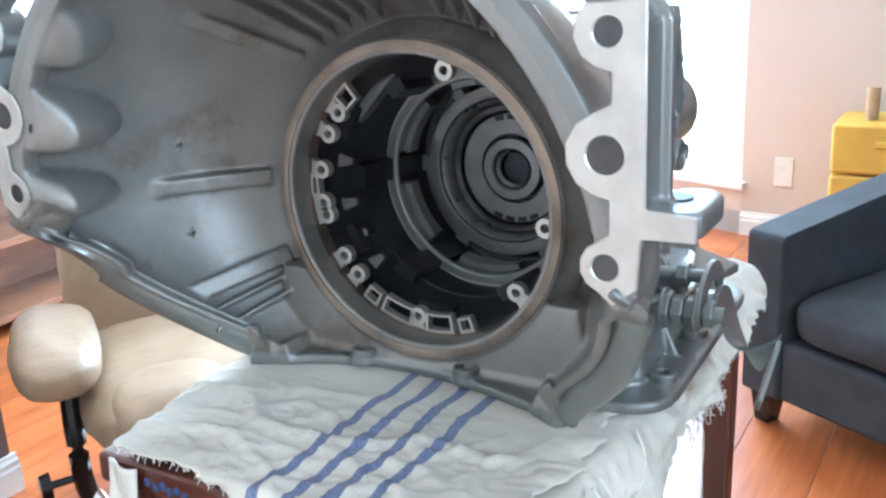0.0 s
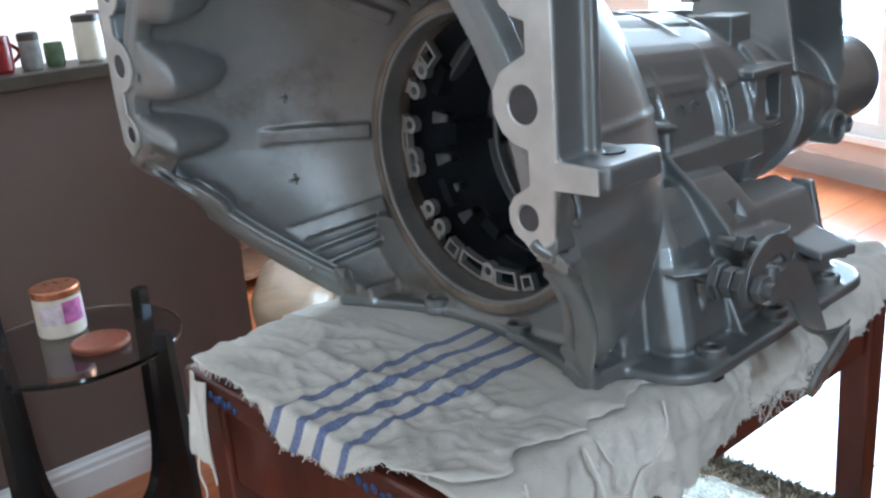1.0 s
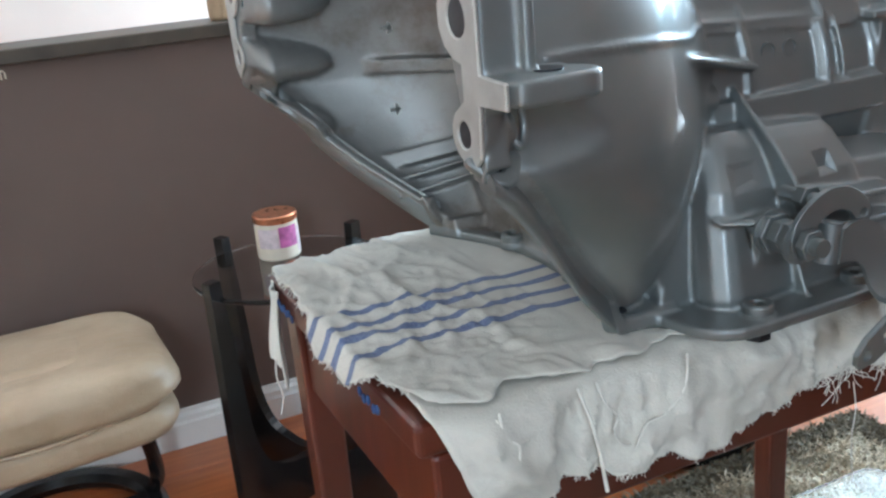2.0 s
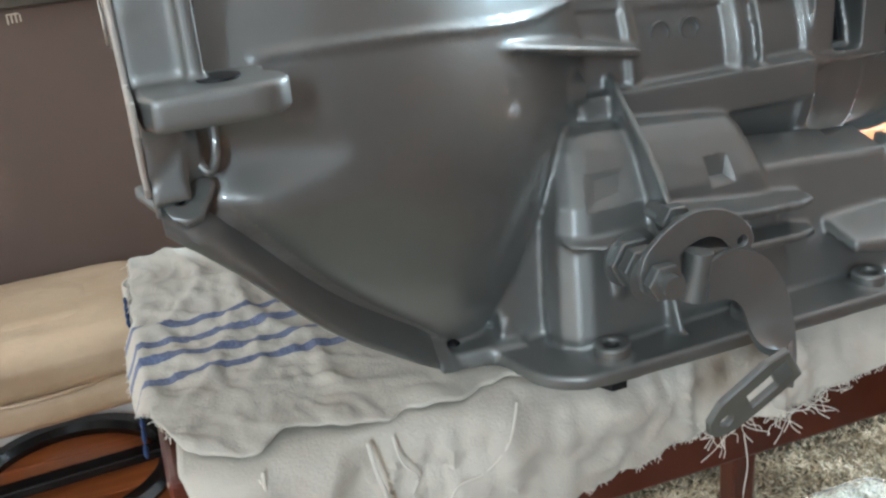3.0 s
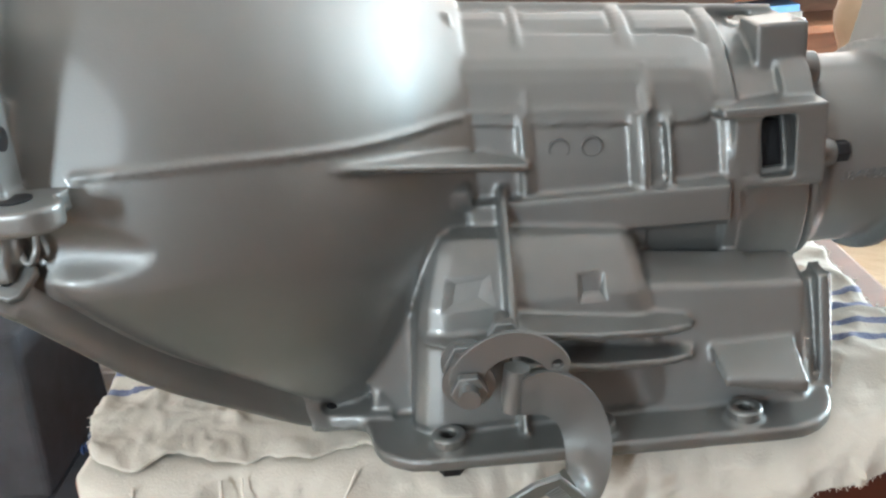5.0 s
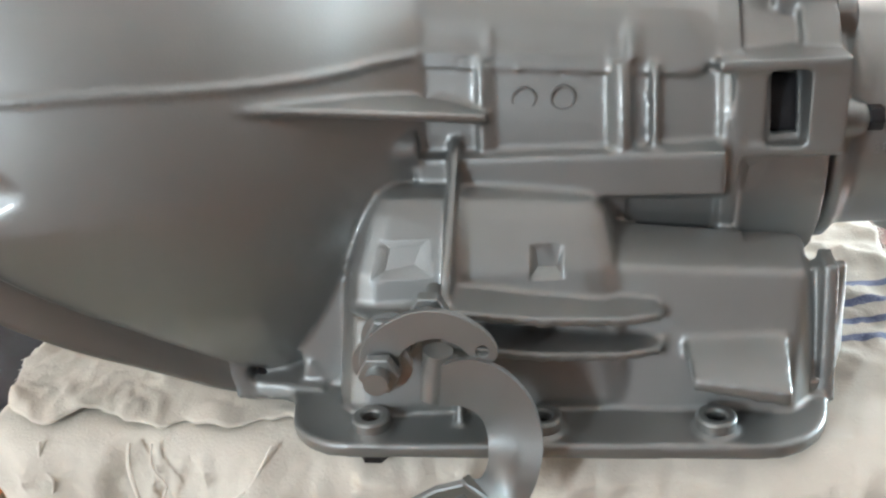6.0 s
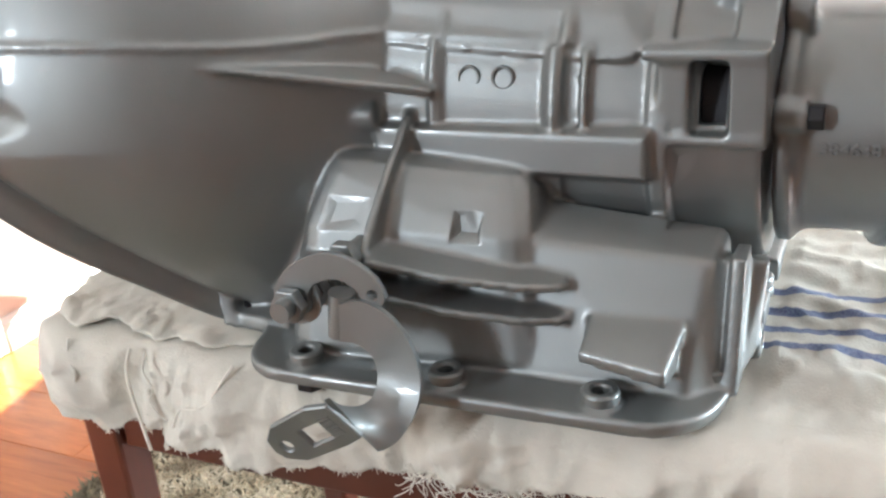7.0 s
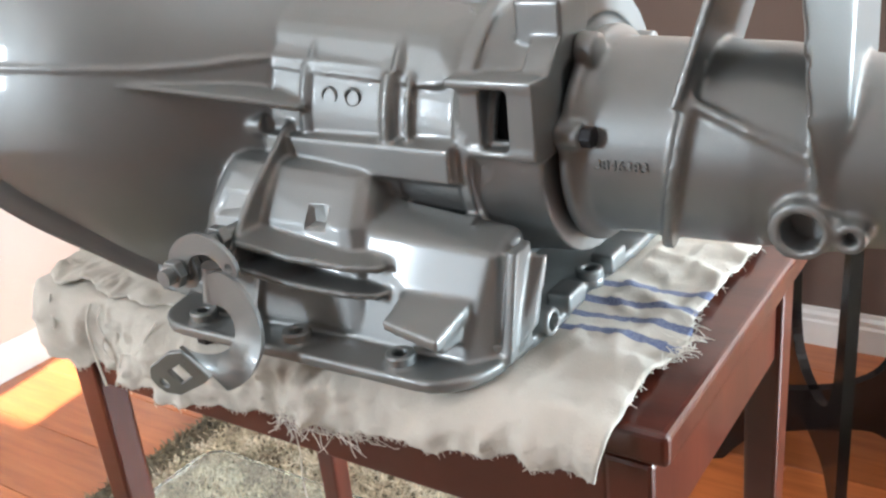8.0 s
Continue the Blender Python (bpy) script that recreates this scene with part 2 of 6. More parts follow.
def cyl(bm, p0, p1, r0, r1=None, n=24):
    p0, p1 = Vector(p0), Vector(p1)
    r1 = r0 if r1 is None else r1
    q = (p1 - p0).to_track_quat("Z", "Y")
    rings = []
    for p, r in ((p0, r0), (p1, r1)):
        rings.append([bm.verts.new(p + q @ Vector((r * math.cos(2 * math.pi * k / n), r * math.sin(2 * math.pi * k / n), 0))) for k in range(n)])
    for k in range(n):
        bm.faces.new((rings[0][k], rings[0][(k + 1) % n], rings[1][(k + 1) % n], rings[1][k]))
    bm.faces.new(rings[0][::-1])
    bm.faces.new(rings[1])


def lathe(bm, profile, m=None, n=48, closed=False):
    """Turns (radius, height) pairs about z; a closed profile makes a ring."""
    rings = []
    for r, z in profile:
        rings.append([bm.verts.new((r * math.cos(2 * math.pi * k / n), r * math.sin(2 * math.pi * k / n), z)) for k in range(n)])
    pairs = list(zip(rings, rings[1:] + ([rings[0]] if closed else [])))
    for a, b in pairs if closed else pairs[:len(rings) - 1]:
        for k in range(n):
            bm.faces.new((a[k], a[(k + 1) % n], b[(k + 1) % n], b[k]))
    if not closed:
        for ring, (r, z) in ((rings[0], profile[0]), (rings[-1], profile[-1])):
            if r > 1e-5:
                bm.faces.new(ring)
    vs = [v for ring in rings for v in ring]
    if m:
        bmesh.ops.transform(bm, matrix=m, verts=vs)
    bmesh.ops.remove_doubles(bm, verts=vs, dist=1e-6)


def tube(bm, path, r, n=8):
    path = [Vector(p) for p in path]
    rings = []
    for i, p in enumerate(path):
        d = path[min(i + 1, len(path) - 1)] - path[max(i - 1, 0)]
        q = d.to_track_quat("Z", "Y")
        rr = r[i] if isinstance(r, (list, tuple)) else r
        rings.append([bm.verts.new(p + q @ Vector((rr * math.cos(2 * math.pi * k / n), rr * math.sin(2 * math.pi * k / n), 0))) for k in range(n)])
    for a, b in zip(rings, rings[1:]):
        for k in range(n):
            bm.faces.new((a[k], a[(k + 1) % n], b[(k + 1) % n], b[k]))
    bm.faces.new(rings[0][::-1])
    bm.faces.new(rings[-1])


def ball(bm, centre, radii, n=16):
    m = Matrix.Translation(centre) @ Matrix.Diagonal((*radii, 1))
    bmesh.ops.create_uvsphere(bm, u_segments=n, v_segments=max(8, n // 2), radius=1, matrix=m)


def plate(bm, outline, holes, m, thick):
    """A flat plate from an outline and holes in its own xy, thick along its z, laid by the pose m."""
    other = bmesh.new()
    loops = []
    for loop in [outline] + list(holes):
        vs = [other.verts.new((x, y, 0)) for x, y in loop]
        for a, b in zip(vs, vs[1:] + vs[:1]):
            other.edges.new((a, b))
        loops.append(vs)
    bmesh.ops.triangle_fill(other, use_beauty=True, use_dissolve=False, edges=other.edges[:])
    top = bmesh.ops.duplicate(other, geom=other.verts[:] + other.edges[:] + other.faces[:])
    twin = {a: b for a, b in top["vert_map"].items()}
    lifted = [twin[v] for vs in loops for v in vs]
    bmesh.ops.translate(other, vec=(0, 0, thick), verts=lifted)
    for vs in loops:
        for a, b in zip(vs, vs[1:] + vs[:1]):
            other.faces.new((a, b, twin[b], twin[a]))
    bmesh.ops.transform(other, matrix=m, verts=other.verts[:])
    bmesh.ops.recalc_face_normals(other, faces=other.faces[:])
    joined(bm, other)


def ring(cx, cy, r, n=20, a0=0.0, a1=360.0):
    full = abs(a1 - a0) >= 360
    return [(cx + r * math.cos(radians(a0 + (a1 - a0) * k / (n if full else n - 1))), cy + r * math.sin(radians(a0 + (a1 - a0) * k / (n if full else n - 1)))) for k in range(n)]


def smooth_line(points, n=8):
    """A Catmull-Rom line through the points."""
    pts = [Vector(p) for p in points]
    out = []
    for i in range(len(pts) - 1):
        p0, p1, p2, p3 = pts[max(i - 1, 0)], pts[i], pts[i + 1], pts[min(i + 2, len(pts) - 1)]
        for k in range(n):
            t = k / n
            out.append(0.5 * ((2 * p1) + (p2 - p0) * t + (2 * p0 - 5 * p1 + 4 * p2 - p3) * t * t + (3 * p1 - p0 - 3 * p2 + p3) * t ** 3))
    return out + [pts[-1]]


def lerp_table(table, x):
    for (x0, y0), (x1, y1) in zip(table, table[1:]):
        if x <= x1:
            k = max(0.0, (x - x0) / (x1 - x0))
            return y0 + (y1 - y0) * k
    return table[-1][1]


YZ = Matrix(((0, 0, 1, 0), (1, 0, 0, 0), (0, 1, 0, 0), (0, 0, 0, 1)))  # plate xy -> world yz, thick along x
XZ = Matrix(((1, 0, 0, 0), (0, 0, -1, 0), (0, 1, 0, 0), (0, 0, 0, 1)))  # plate xy -> world xz, thick along -y

# ---- room ----
WEST, EAST, SOUTH, NORTH, HIGH = -1.64, 3.98, -2.5, 4.2, 2.5
BROWN_Y, BROWN_END, LEDGE = 1.62, 0.86, 0.955


def wall(name, lo, hi, mat, label):
    bm = bmesh.new()
    box(bm, lo, hi)
    return tagged(part(name, bm, mat, None, "", False), label, "wall", kind="structure")


def wall_with_opening(name, axis, at, thick, span, opening, mat, label):
    """A wall across x or y with one window opening (a0, a1, z0, z1)."""
    a0, a1, z0, z1 = opening
    bm = bmesh.new()
    for s0, s1, b0, b1 in ((span[0], a0, 0, HIGH), (a1, span[1], 0, HIGH), (a0, a1, 0, z0), (a0, a1, z1, HIGH)):
        if axis == "y":
            box(bm, (s0, at, b0), (s1, at + thick, b1))
        else:
            box(bm, (at, s0, b0), (at + thick, s1, b1))
    return tagged(part(name, bm, mat, None, "", False), label, "wall", kind="structure")


bm = bmesh.new()
box(bm, (WEST - 0.2, SOUTH - 0.2, -0.06), (EAST + 0.8, NORTH + 0.2, -0.012))
floor = tagged(part("floor", bm, LEDGE_WOOD, None, "", False), "orange-brown cherry laminate plank floor, glossy and sunlit", "floor", kind="structure")
bm = bmesh.new()
box(bm, (WEST - 0.2, SOUTH - 0.2, HIGH), (EAST + 0.8, NORTH + 0.2, HIGH + 0.1))
tagged(part("ceiling", bm, CEIL_PAINT, None, "", False), "plain white painted ceiling", "ceiling", kind="structure")

wall("wall_west", (WEST - 0.12, SOUTH, 0), (WEST, NORTH, HIGH), BEIGE_PAINT, "pink-beige painted wall with sunlight on it")
wall("wall_north", (WEST, NORTH, 0), (EAST + 0.7, NORTH + 0.12, HIGH), BEIGE_PAINT, "pale beige painted wall at the far side")
# out-of-view south wall: brown to cut bounce, its slot shapes the sun strip
wall_with_opening("wall_south", "y", SOUTH - 0.12, 0.12, (WEST, EAST + 0.7), (-1.13, -0.9, 1.4, 2.1), BROWN_PAINT, "taupe-brown wall closing the unseen south side, with an added narrow window")
wall("wall_east", (3.5, SOUTH, 0), (3.62, 0.58, HIGH), BEIGE_PAINT, "beige painted wall beside the bay window")
wall("half_wall", (WEST, BROWN_Y, 0), (BROWN_END, BROWN_Y + 0.12, LEDGE - 0.02), BROWN_PAINT, "taupe-brown painted half wall under a ledge")

# the bay: a low slanting wall under the tall window
bay_a, bay_b = Vector((3.5, 0.58, 0)), Vector((4.3, 2.9, 0))
bay_dir = (bay_b - bay_a).normalized()
bay_len = (bay_b - bay_a).length
bay_m = Matrix.Translation(bay_a) @ bay_dir.to_track_quat("X", "Z").to_matrix().to_4x4()
SILL, HEAD = 0.22, 2.25
for name, lo, hi, mat in (("wall_bay", (0, -0.12, 0), (bay_len, 0, SILL), BEIGE_PAINT), ("wall_bay_head", (0, -0.12, HEAD), (bay_len, 0, HIGH), BEIGE_PAINT)):
    bm = bmesh.new()
    box(bm, lo, hi, bay_m)
    tagged(part(name, bm, mat, None, "", False), "peach-beige painted wall of the bay window", "wall", kind="structure")
wall("wall_bay_return", (4.28, 2.88, 0), (4.5, NORTH, HIGH), BEIGE_PAINT, "beige painted wall past the bay window")


def window(name, m, w, z0, z1, bars, label, f=0.05):
    win = tagged(new(name), label, "window", kind="structure")
    win.matrix_world = m
    for lo, hi in (((0, -0.09, z0), (f, -0.03, z1)), ((w - f, -0.09, z0), (w, -0.03, z1)), ((f, -0.09, z0), (w - f, -0.03, z0 + f)), ((f, -0.09, z1 - f), (w - f, -0.03, z1))):
        bm = bmesh.new()
        box(bm, lo, hi)
        part("window_frame", bm, WHITE_TRIM, win, "", False)
    for k in range(1, bars):
        x = w * k / bars
        bm = bmesh.new()
        box(bm, (x - 0.025, -0.085, z0 + 0.05), (x + 0.025, -0.035, z1 - 0.05))
        part("mullion", bm, WHITE_TRIM, win, "", False)
    for k in range(bars):
        bm = bmesh.new()
        box(bm, (w * k / bars + f * 0.52, -0.064, z0 + f + 0.002), (w * (k + 1) / bars - f * 0.52, -0.06, z1 - f - 0.002))
        part("pane", bm, PANE, win, "", False).visible_shadow = False
    bm = bmesh.new()
    box(bm, (-0.02, -0.03, z0 - 0.03), (w + 0.02, 0.03, z0 - 0.002))
    part("window_sill", bm, WHITE_TRIM, win, "", False)
    return win


window("window_1", bay_m, bay_len, SILL, HEAD, 3, "tall white-framed bay window full of daylight")
# unseen window, added and sized so the sunbeam lands by the west wall
window("window_2", Matrix.Translation((-1.13, SOUTH, 0)), 0.23, 1.4, 2.1, 1, "unseen narrow white-framed window added in the brown wall for the sun strip", 0.012)


def baseboard(name, m, length):
    """A moulded white skirting along its own x, standing out along its own y."""
    prof = [(0, 0), (0.014, 0), (0.014, 0.06), (0.011, 0.066), (0.011, 0.078), (0.006, 0.086), (0.005, 0.095), (0, 0.095)]
    bm = bmesh.new()
    a = [bm.verts.new((0, y, z)) for y, z in prof]
    b = [bm.verts.new((length, y, z)) for y, z in prof]
    for k in range(len(prof)):
        bm.faces.new((a[k], a[(k + 1) % len(prof)], b[(k + 1) % len(prof)], b[k]))
    bm.faces.new(a)
    bm.faces.new(b)
    bmesh.ops.transform(bm, matrix=m, verts=bm.verts[:])
    return tagged(part(name, bm, WHITE_TRIM, None, "", False), "white moulded wooden baseboard along the wall", "baseboard", kind="structure")


baseboard("baseboard", pose(BROWN_END + 0.012, BROWN_Y, 0, 0, 0, 180), BROWN_END + 0.012 - WEST)
baseboard("baseboard", pose(WEST, BROWN_Y, 0, 0, 0, -90), 0.57)
baseboard("baseboard", pose(WEST, 0.79, 0, 0, 0, -90), 3.2)
baseboard("baseboard", Matrix.Translation(bay_b) @ bay_m.to_3x3().to_4x4() @ pose(0, 0, 0, 0, 0, 180), bay_len)
baseboard("baseboard", pose(3.5, -2.42, 0, 0, 0, 90), 3.0)
baseboard("baseboard", pose(BROWN_END, BROWN_Y + 0.12, 0, 0, 0, -90), 0.12)

bm = bmesh.new()
box(bm, (WEST + 0.001, BROWN_Y - 0.03, LEDGE - 0.018), (BROWN_END + 0.03, BROWN_Y + 0.16, LEDGE + 0.012))
tagged(bevelled(part("trim", bm, LEDGE_WOOD, None, "", False), 0.004), "dark stained wooden ledge capping the half wall", "ledge", kind="structure")


# ground sheet added outdoors, pale so the window's lower view turns white
bm = bmesh.new()
box(bm, (-90, -90, -0.4), (90, 90, -0.3))
tagged(part("ground", bm, PALE_GROUND, None, "", False), "pale sunlit ground added outside to whiten the bay window's view", "ground", kind="structure")

# return-air grille low on the west wall
grille = thing("air_return_grille", "white louvred return-air grille low on the wall", "vent", at=(WEST, 0.925, 0.085))
for lo, hi in (((0.001, -0.13, -0.083), (0.016, -0.1, 0.083)), ((0.001, 0.1, -0.083), (0.016, 0.13, 0.083)), ((0.001, -0.1, -0.083), (0.016, 0.1, -0.06)), ((0.001, -0.1, 0.06), (0.016, 0.1, 0.083))):
    bm = bmesh.new()
    box(bm, lo, hi)
    bevelled(part("frame", bm, WHITE_TRIM, grille, "", False), 0.002)
bm = bmesh.new()
box(bm, (0.001, -0.1, -0.06), (0.004, 0.1, 0.06))
part("backing", bm, GRILLE_GREY, grille, "", False)
for k in range(9):
    bm = bmesh.new()
    box(bm, (-0.004, -0.0995, -0.001), (0.004, 0.0995, 0.001))
    s = part("slat", bm, GRILLE_GREY, grille, "", False)
    s.matrix_local = pose(0.009, 0, -0.05 + k * 0.0125, 0, 35, 0)

# ---- rug, glass coffee table, small mahogany table ----
# rug runs on unseen to the south so the bell reflects pile, not floor
RX0, RX1, RY0, RY1 = -0.97, 1.43, -1.6, 0.86
bm = bmesh.new()
box(bm, (RX0, RY0, 0.0), (RX1, RY1, 0.010))
rnd = random.Random(4)


def shag(mat_bm, count, x0, x1, y0, y1, h):
    verts, faces = [], []
    for _ in range(count):
        x, y = rnd.uniform(x0, x1), rnd.uniform(y0, y1)
        a, l, w = rnd.uniform(0, 6.28), h * rnd.uniform(0.5, 0.9), 0.0029
        dx, dy = rnd.gauss(0, 0.013), rnd.gauss(0, 0.013)
        i = len(verts)
        c, s = math.cos(a) * w, math.sin(a) * w
        verts += [(x - c, y - s, 0.008), (x + c, y + s, 0.008), (x + dx * 0.5 + c * 0.7, y + dy * 0.5 + s * 0.7, 0.008 + l * 0.6), (x + dx * 0.5 - c * 0.7, y + dy * 0.5 - s * 0.7, 0.008 + l * 0.6), (x + dx, y + dy, 0.008 + l * 0.8)]
        faces += [(i, i + 1, i + 2, i + 3), (i + 3, i + 2, i + 4)]
    me = bpy.data.meshes.new("pile")
    me.from_pydata(verts, [], faces)
    me.materials.append(mat_bm)
    return me


rug = tagged(part("area_rug", bm, RUG_EDGE, None, "", False), "mottled beige and brown shag area rug with dark border", "rug")
for me, nm in ((shag(RUG, 85000, RX0 + 0.07, RX1 - 0.07, -0.1, RY1 - 0.06, 0.021), "pile_field"), (shag(RUG, 36000, RX0 + 0.07, RX1 - 0.07, RY0, -0.1, 0.021), "pile_field"),
               (shag(RUG_EDGE, 9000, RX0, RX1, RY1 - 0.075, RY1, 0.021), "pile_border"), (shag(RUG_EDGE, 9000, RX0, RX0 + 0.085, RY0, RY1, 0.021), "pile_border"), (shag(RUG_EDGE, 9000, RX1 - 0.085, RX1, RY0, RY1, 0.021), "pile_border")):
    o = new(nm, me)
    o.parent = rug
    tagged(o, kind="stuff")

GLASS_Z = 0.455


def rounded_rect(x0, x1, y0, y1, r, n=6):
    out = []
    for cx, cy, a in ((x1 - r, y1 - r, 0), (x0 + r, y1 - r, 90), (x0 + r, y0 + r, 180), (x1 - r, y0 + r, 270)):
        out += ring(cx, cy, r, n, a, a + 90)
    return out


coffee = thing("coffee_table", "glass-topped coffee table standing on the shag rug", "coffee table", at=(0.215, -0.09, 0))
bm = bmesh.new()
plate(bm, rounded_rect(-0.51, 0.51, -0.3, 0.3, 0.03), [], pose(0, 0, GLASS_Z - 0.01), 0.01)
part("glass_top", bm, TABLE_GLASS, coffee, "clear greenish glass top", True, 30).visible_shadow = False
for sx in (-0.3, 0.3):
    for sy in (-0.2, 0.2):
        bm = bmesh.new()
        cyl(bm, (sx, sy, 0.012), (sx, sy, GLASS_Z - 0.0105), 0.018, 0.022)
        part("leg", bm, MAHOGANY, coffee)

TX0, TX1, TY0, TY1, TOP = -0.006, 0.488, -0.133, 0.133, 0.902
table = thing("side_table", "small red mahogany side table standing on the glass", "side table", at=(0.241, 0, GLASS_Z))
hx, hy, hz = (TX1 - TX0) / 2, TY1, TOP - GLASS_Z
bm = bmesh.new()
box(bm, (-hx, -hy, hz - 0.020), (hx, hy, hz))
bevelled(part("tabletop", bm, MAHOGANY, table, "", False), 0.004, 3)
for sx in (-1, 1):
    for sy in (-1, 1):
        bm = bmesh.new()
        x0, y0 = sx * (hx - 0.022), sy * (hy - 0.015)
        vs = box(bm, (x0 - 0.0135, y0 - 0.0135, 0.0005), (x0 + 0.0135, y0 + 0.0135, hz - 0.0205))
        for v in vs:
            if v.co.z < 0.1:
                v.co.x, v.co.y = x0 + (v.co.x - x0) * 0.78, y0 + (v.co.y - y0) * 0.78
        bevelled(part("leg", bm, MAHOGANY, table, "", False), 0.003)
for sy in (-1, 1):
    bm = bmesh.new()
    box(bm, (-hx + 0.0362, sy * (hy - 0.016) - 0.009, hz - 0.085), (hx - 0.0362, sy * (hy - 0.016) + 0.009, hz - 0.0205))
    bevelled(part("apron", bm, MAHOGANY, table, "", False), 0.002)
for sx in (-1, 1):
    bm = bmesh.new()
    box(bm, (sx * (hx - 0.022) - 0.009, -hy + 0.0292, hz - 0.085), (sx * (hx - 0.022) + 0.009, hy - 0.0292, hz - 0.0205))
    bevelled(part("apron", bm, MAHOGANY, table, "", False), 0.002)

# ---- the gearbox ----
AX = 1.026


def axis_z(x):
    return AX - max(0.0, x - 0.18) * 0.07


def smooth_table(table):
    return [(p.x, p.y) for p in smooth_line([(a, b, 0) for a, b in table], 8)]


BELL_R = smooth_table([(0.0, 0.192), (0.03, 0.1905), (0.06, 0.187), (0.09, 0.180), (0.12, 0.168), (0.145, 0.152), (0.165, 0.135), (0.18, 0.120), (0.193, 0.106), (0.205, 0.095), (0.216, 0.0868)])
BELL_LOW = smooth_table([(0.0, 6.0), (0.022, 0.0), (0.045, -8.2), (0.09, -28.4), (0.13, -46.0), (0.155, -58.0), (0.175, -75.0), (0.19, -91.0), (0.216, -91.0)])
BELL_TUCK = smooth_table([(0.0, 0.0), (0.022, 0.015), (0.045, 0.05), (0.09, 0.118), (0.13, 0.06), (0.16, 0.0), (0.216, 0.0)])


SEAM = smooth_table([(0.04, 15.9), (0.1, 16.4), (0.15, 17.2), (0.18, 19.5), (0.2, 23.5), (0.216, 26.5)])


NEAR_SCOOPS = ((1.102, 0.040, 0.066, 0.004), (1.053, 0.0165, 0.072, 0.011))
FAR_SCOOPS = ((1.150, 0.017, 0.05, 0.02), (1.101, 0.0205, 0.068, 0.033), (1.052, 0.0175, 0.068, 0.031), (1.004, 0.02, 0.062, 0.015))


def dent(x, z, side):
    """How far the skin dips in, in rounded scoops that clear the bolts behind the joint."""
    deep = 0.0
    for c, h, length, d in NEAR_SCOOPS if side < 0 else FAR_SCOOPS:
        k = 1 - ((x - 0.008) / length) ** 2 - ((z - c + 0.14 * (x - 0.01)) / h) ** 2
        if k > 0:
            deep = max(deep, d * k ** 1.2 * (0.5 + 0.8 * (x - 0.01) / length) if side < 0 else d * math.sqrt(k))
    return deep * math.sqrt(max(0.0, min(1.0, (x - 0.011) / 0.014)))


def on_bell(x, phi, out=0.0):
    """A point of the bell's skin: phi is 0 towards the viewer's side, 90 at the top."""
    low = min(phi, 180 - phi)
    tuck = lerp_table(BELL_TUCK, x) * min(1.0, max(0.0, low / min(-1.0, lerp_table(BELL_LOW, x)))) if low < 0 else 0.0
    r = lerp_table(BELL_R, x) * (1 - tuck) + out - dent(x, lerp_table(BELL_R, x) * math.sin(radians(phi)) + AX, -1 if phi < 90 else 1)
    return Vector((x, -r * math.cos(radians(phi)), AX + r * math.sin(radians(phi))))


gearbox = thing("gearbox", "grey-painted aluminium gearbox with open bell housing, resting on a towel", "gearbox", at=(0.27, 0, 0.91))
G = gearbox.matrix_world.inverted()


def gpart(name, bm, mat, label="", parent=None, **kw):
    """A part of the gearbox, drawn in the room's metres."""
    par = parent or gearbox
    bmesh.ops.transform(bm, matrix=G, verts=bm.verts[:])
    return part(name, bm, mat, par, label, **kw)


TURN = Matrix.Translation((0, 0, AX)) @ Matrix(((0, 0, 1, 0), (1, 0, 0, 0), (0, 1, 0, 0), (0, 0, 0, 1)))


def cast_part(name, bm, cutter, label, voxel, rounds):
    """Melts overlapping solids into one casting with soft fillets, bored out by the cutter."""
    for b in (bm, cutter):
        if b:
            bmesh.ops.transform(b, matrix=G, verts=b.verts[:])
    ob = part(name, bm, ENAMEL, None, label)
    m = ob.modifiers.new("melt", "REMESH")
    m.mode, m.voxel_size, m.use_smooth_shade = "VOXEL", voxel, True
    tool = None
    if cutter:
        tool = part("tool", cutter, ENAMEL)
        m = ob.modifiers.new("bore", "BOOLEAN")
        m.operation, m.solver, m.object = "DIFFERENCE", "FAST", tool
    m = ob.modifiers.new("fillet", "SMOOTH")
    m.factor, m.iterations = 0.5, rounds
    solid = bpy.data.meshes.new_from_object(ob.evaluated_get(bpy.context.evaluated_depsgraph_get()))
    for o in (ob, tool):
        if o:
            bpy.data.objects.remove(o)
    for f in solid.polygons:
        f.use_smooth = True
    made = new(name, solid)
    made.parent = gearbox
    made["label"] = label
    return made


bm = bmesh.new()
# bell shell
NX, NP, WALL, FACE = 84, 260, 0.0065, 0.011
rows_o, rows_i = [], []
for i in range(NX + 1):
    x = FACE + (0.216 - FACE) * i / NX
    lo = lerp_table(BELL_LOW, x)
    ro, ri = [], []
    for j in range(NP + 1):
        phi = lo + (180 - 2 * lo) * j / NP
        # the skin sweeps in above the flared lip
        inset = -0.008 * math.exp(-((min(phi, 180 - phi) - lo - 1) / 5.5) ** 2) * min(1.0, max(0.0, (0.14 - x) / 0.03)) * min(1.0, max(0.0, (x - 0.011) / 0.015))
        ro.append(bm.verts.new(on_bell(x, phi, inset)))
        ri.append(bm.verts.new(on_bell(x, phi, inset - WALL)))
    rows_o.append(ro)
    rows_i.append(ri)
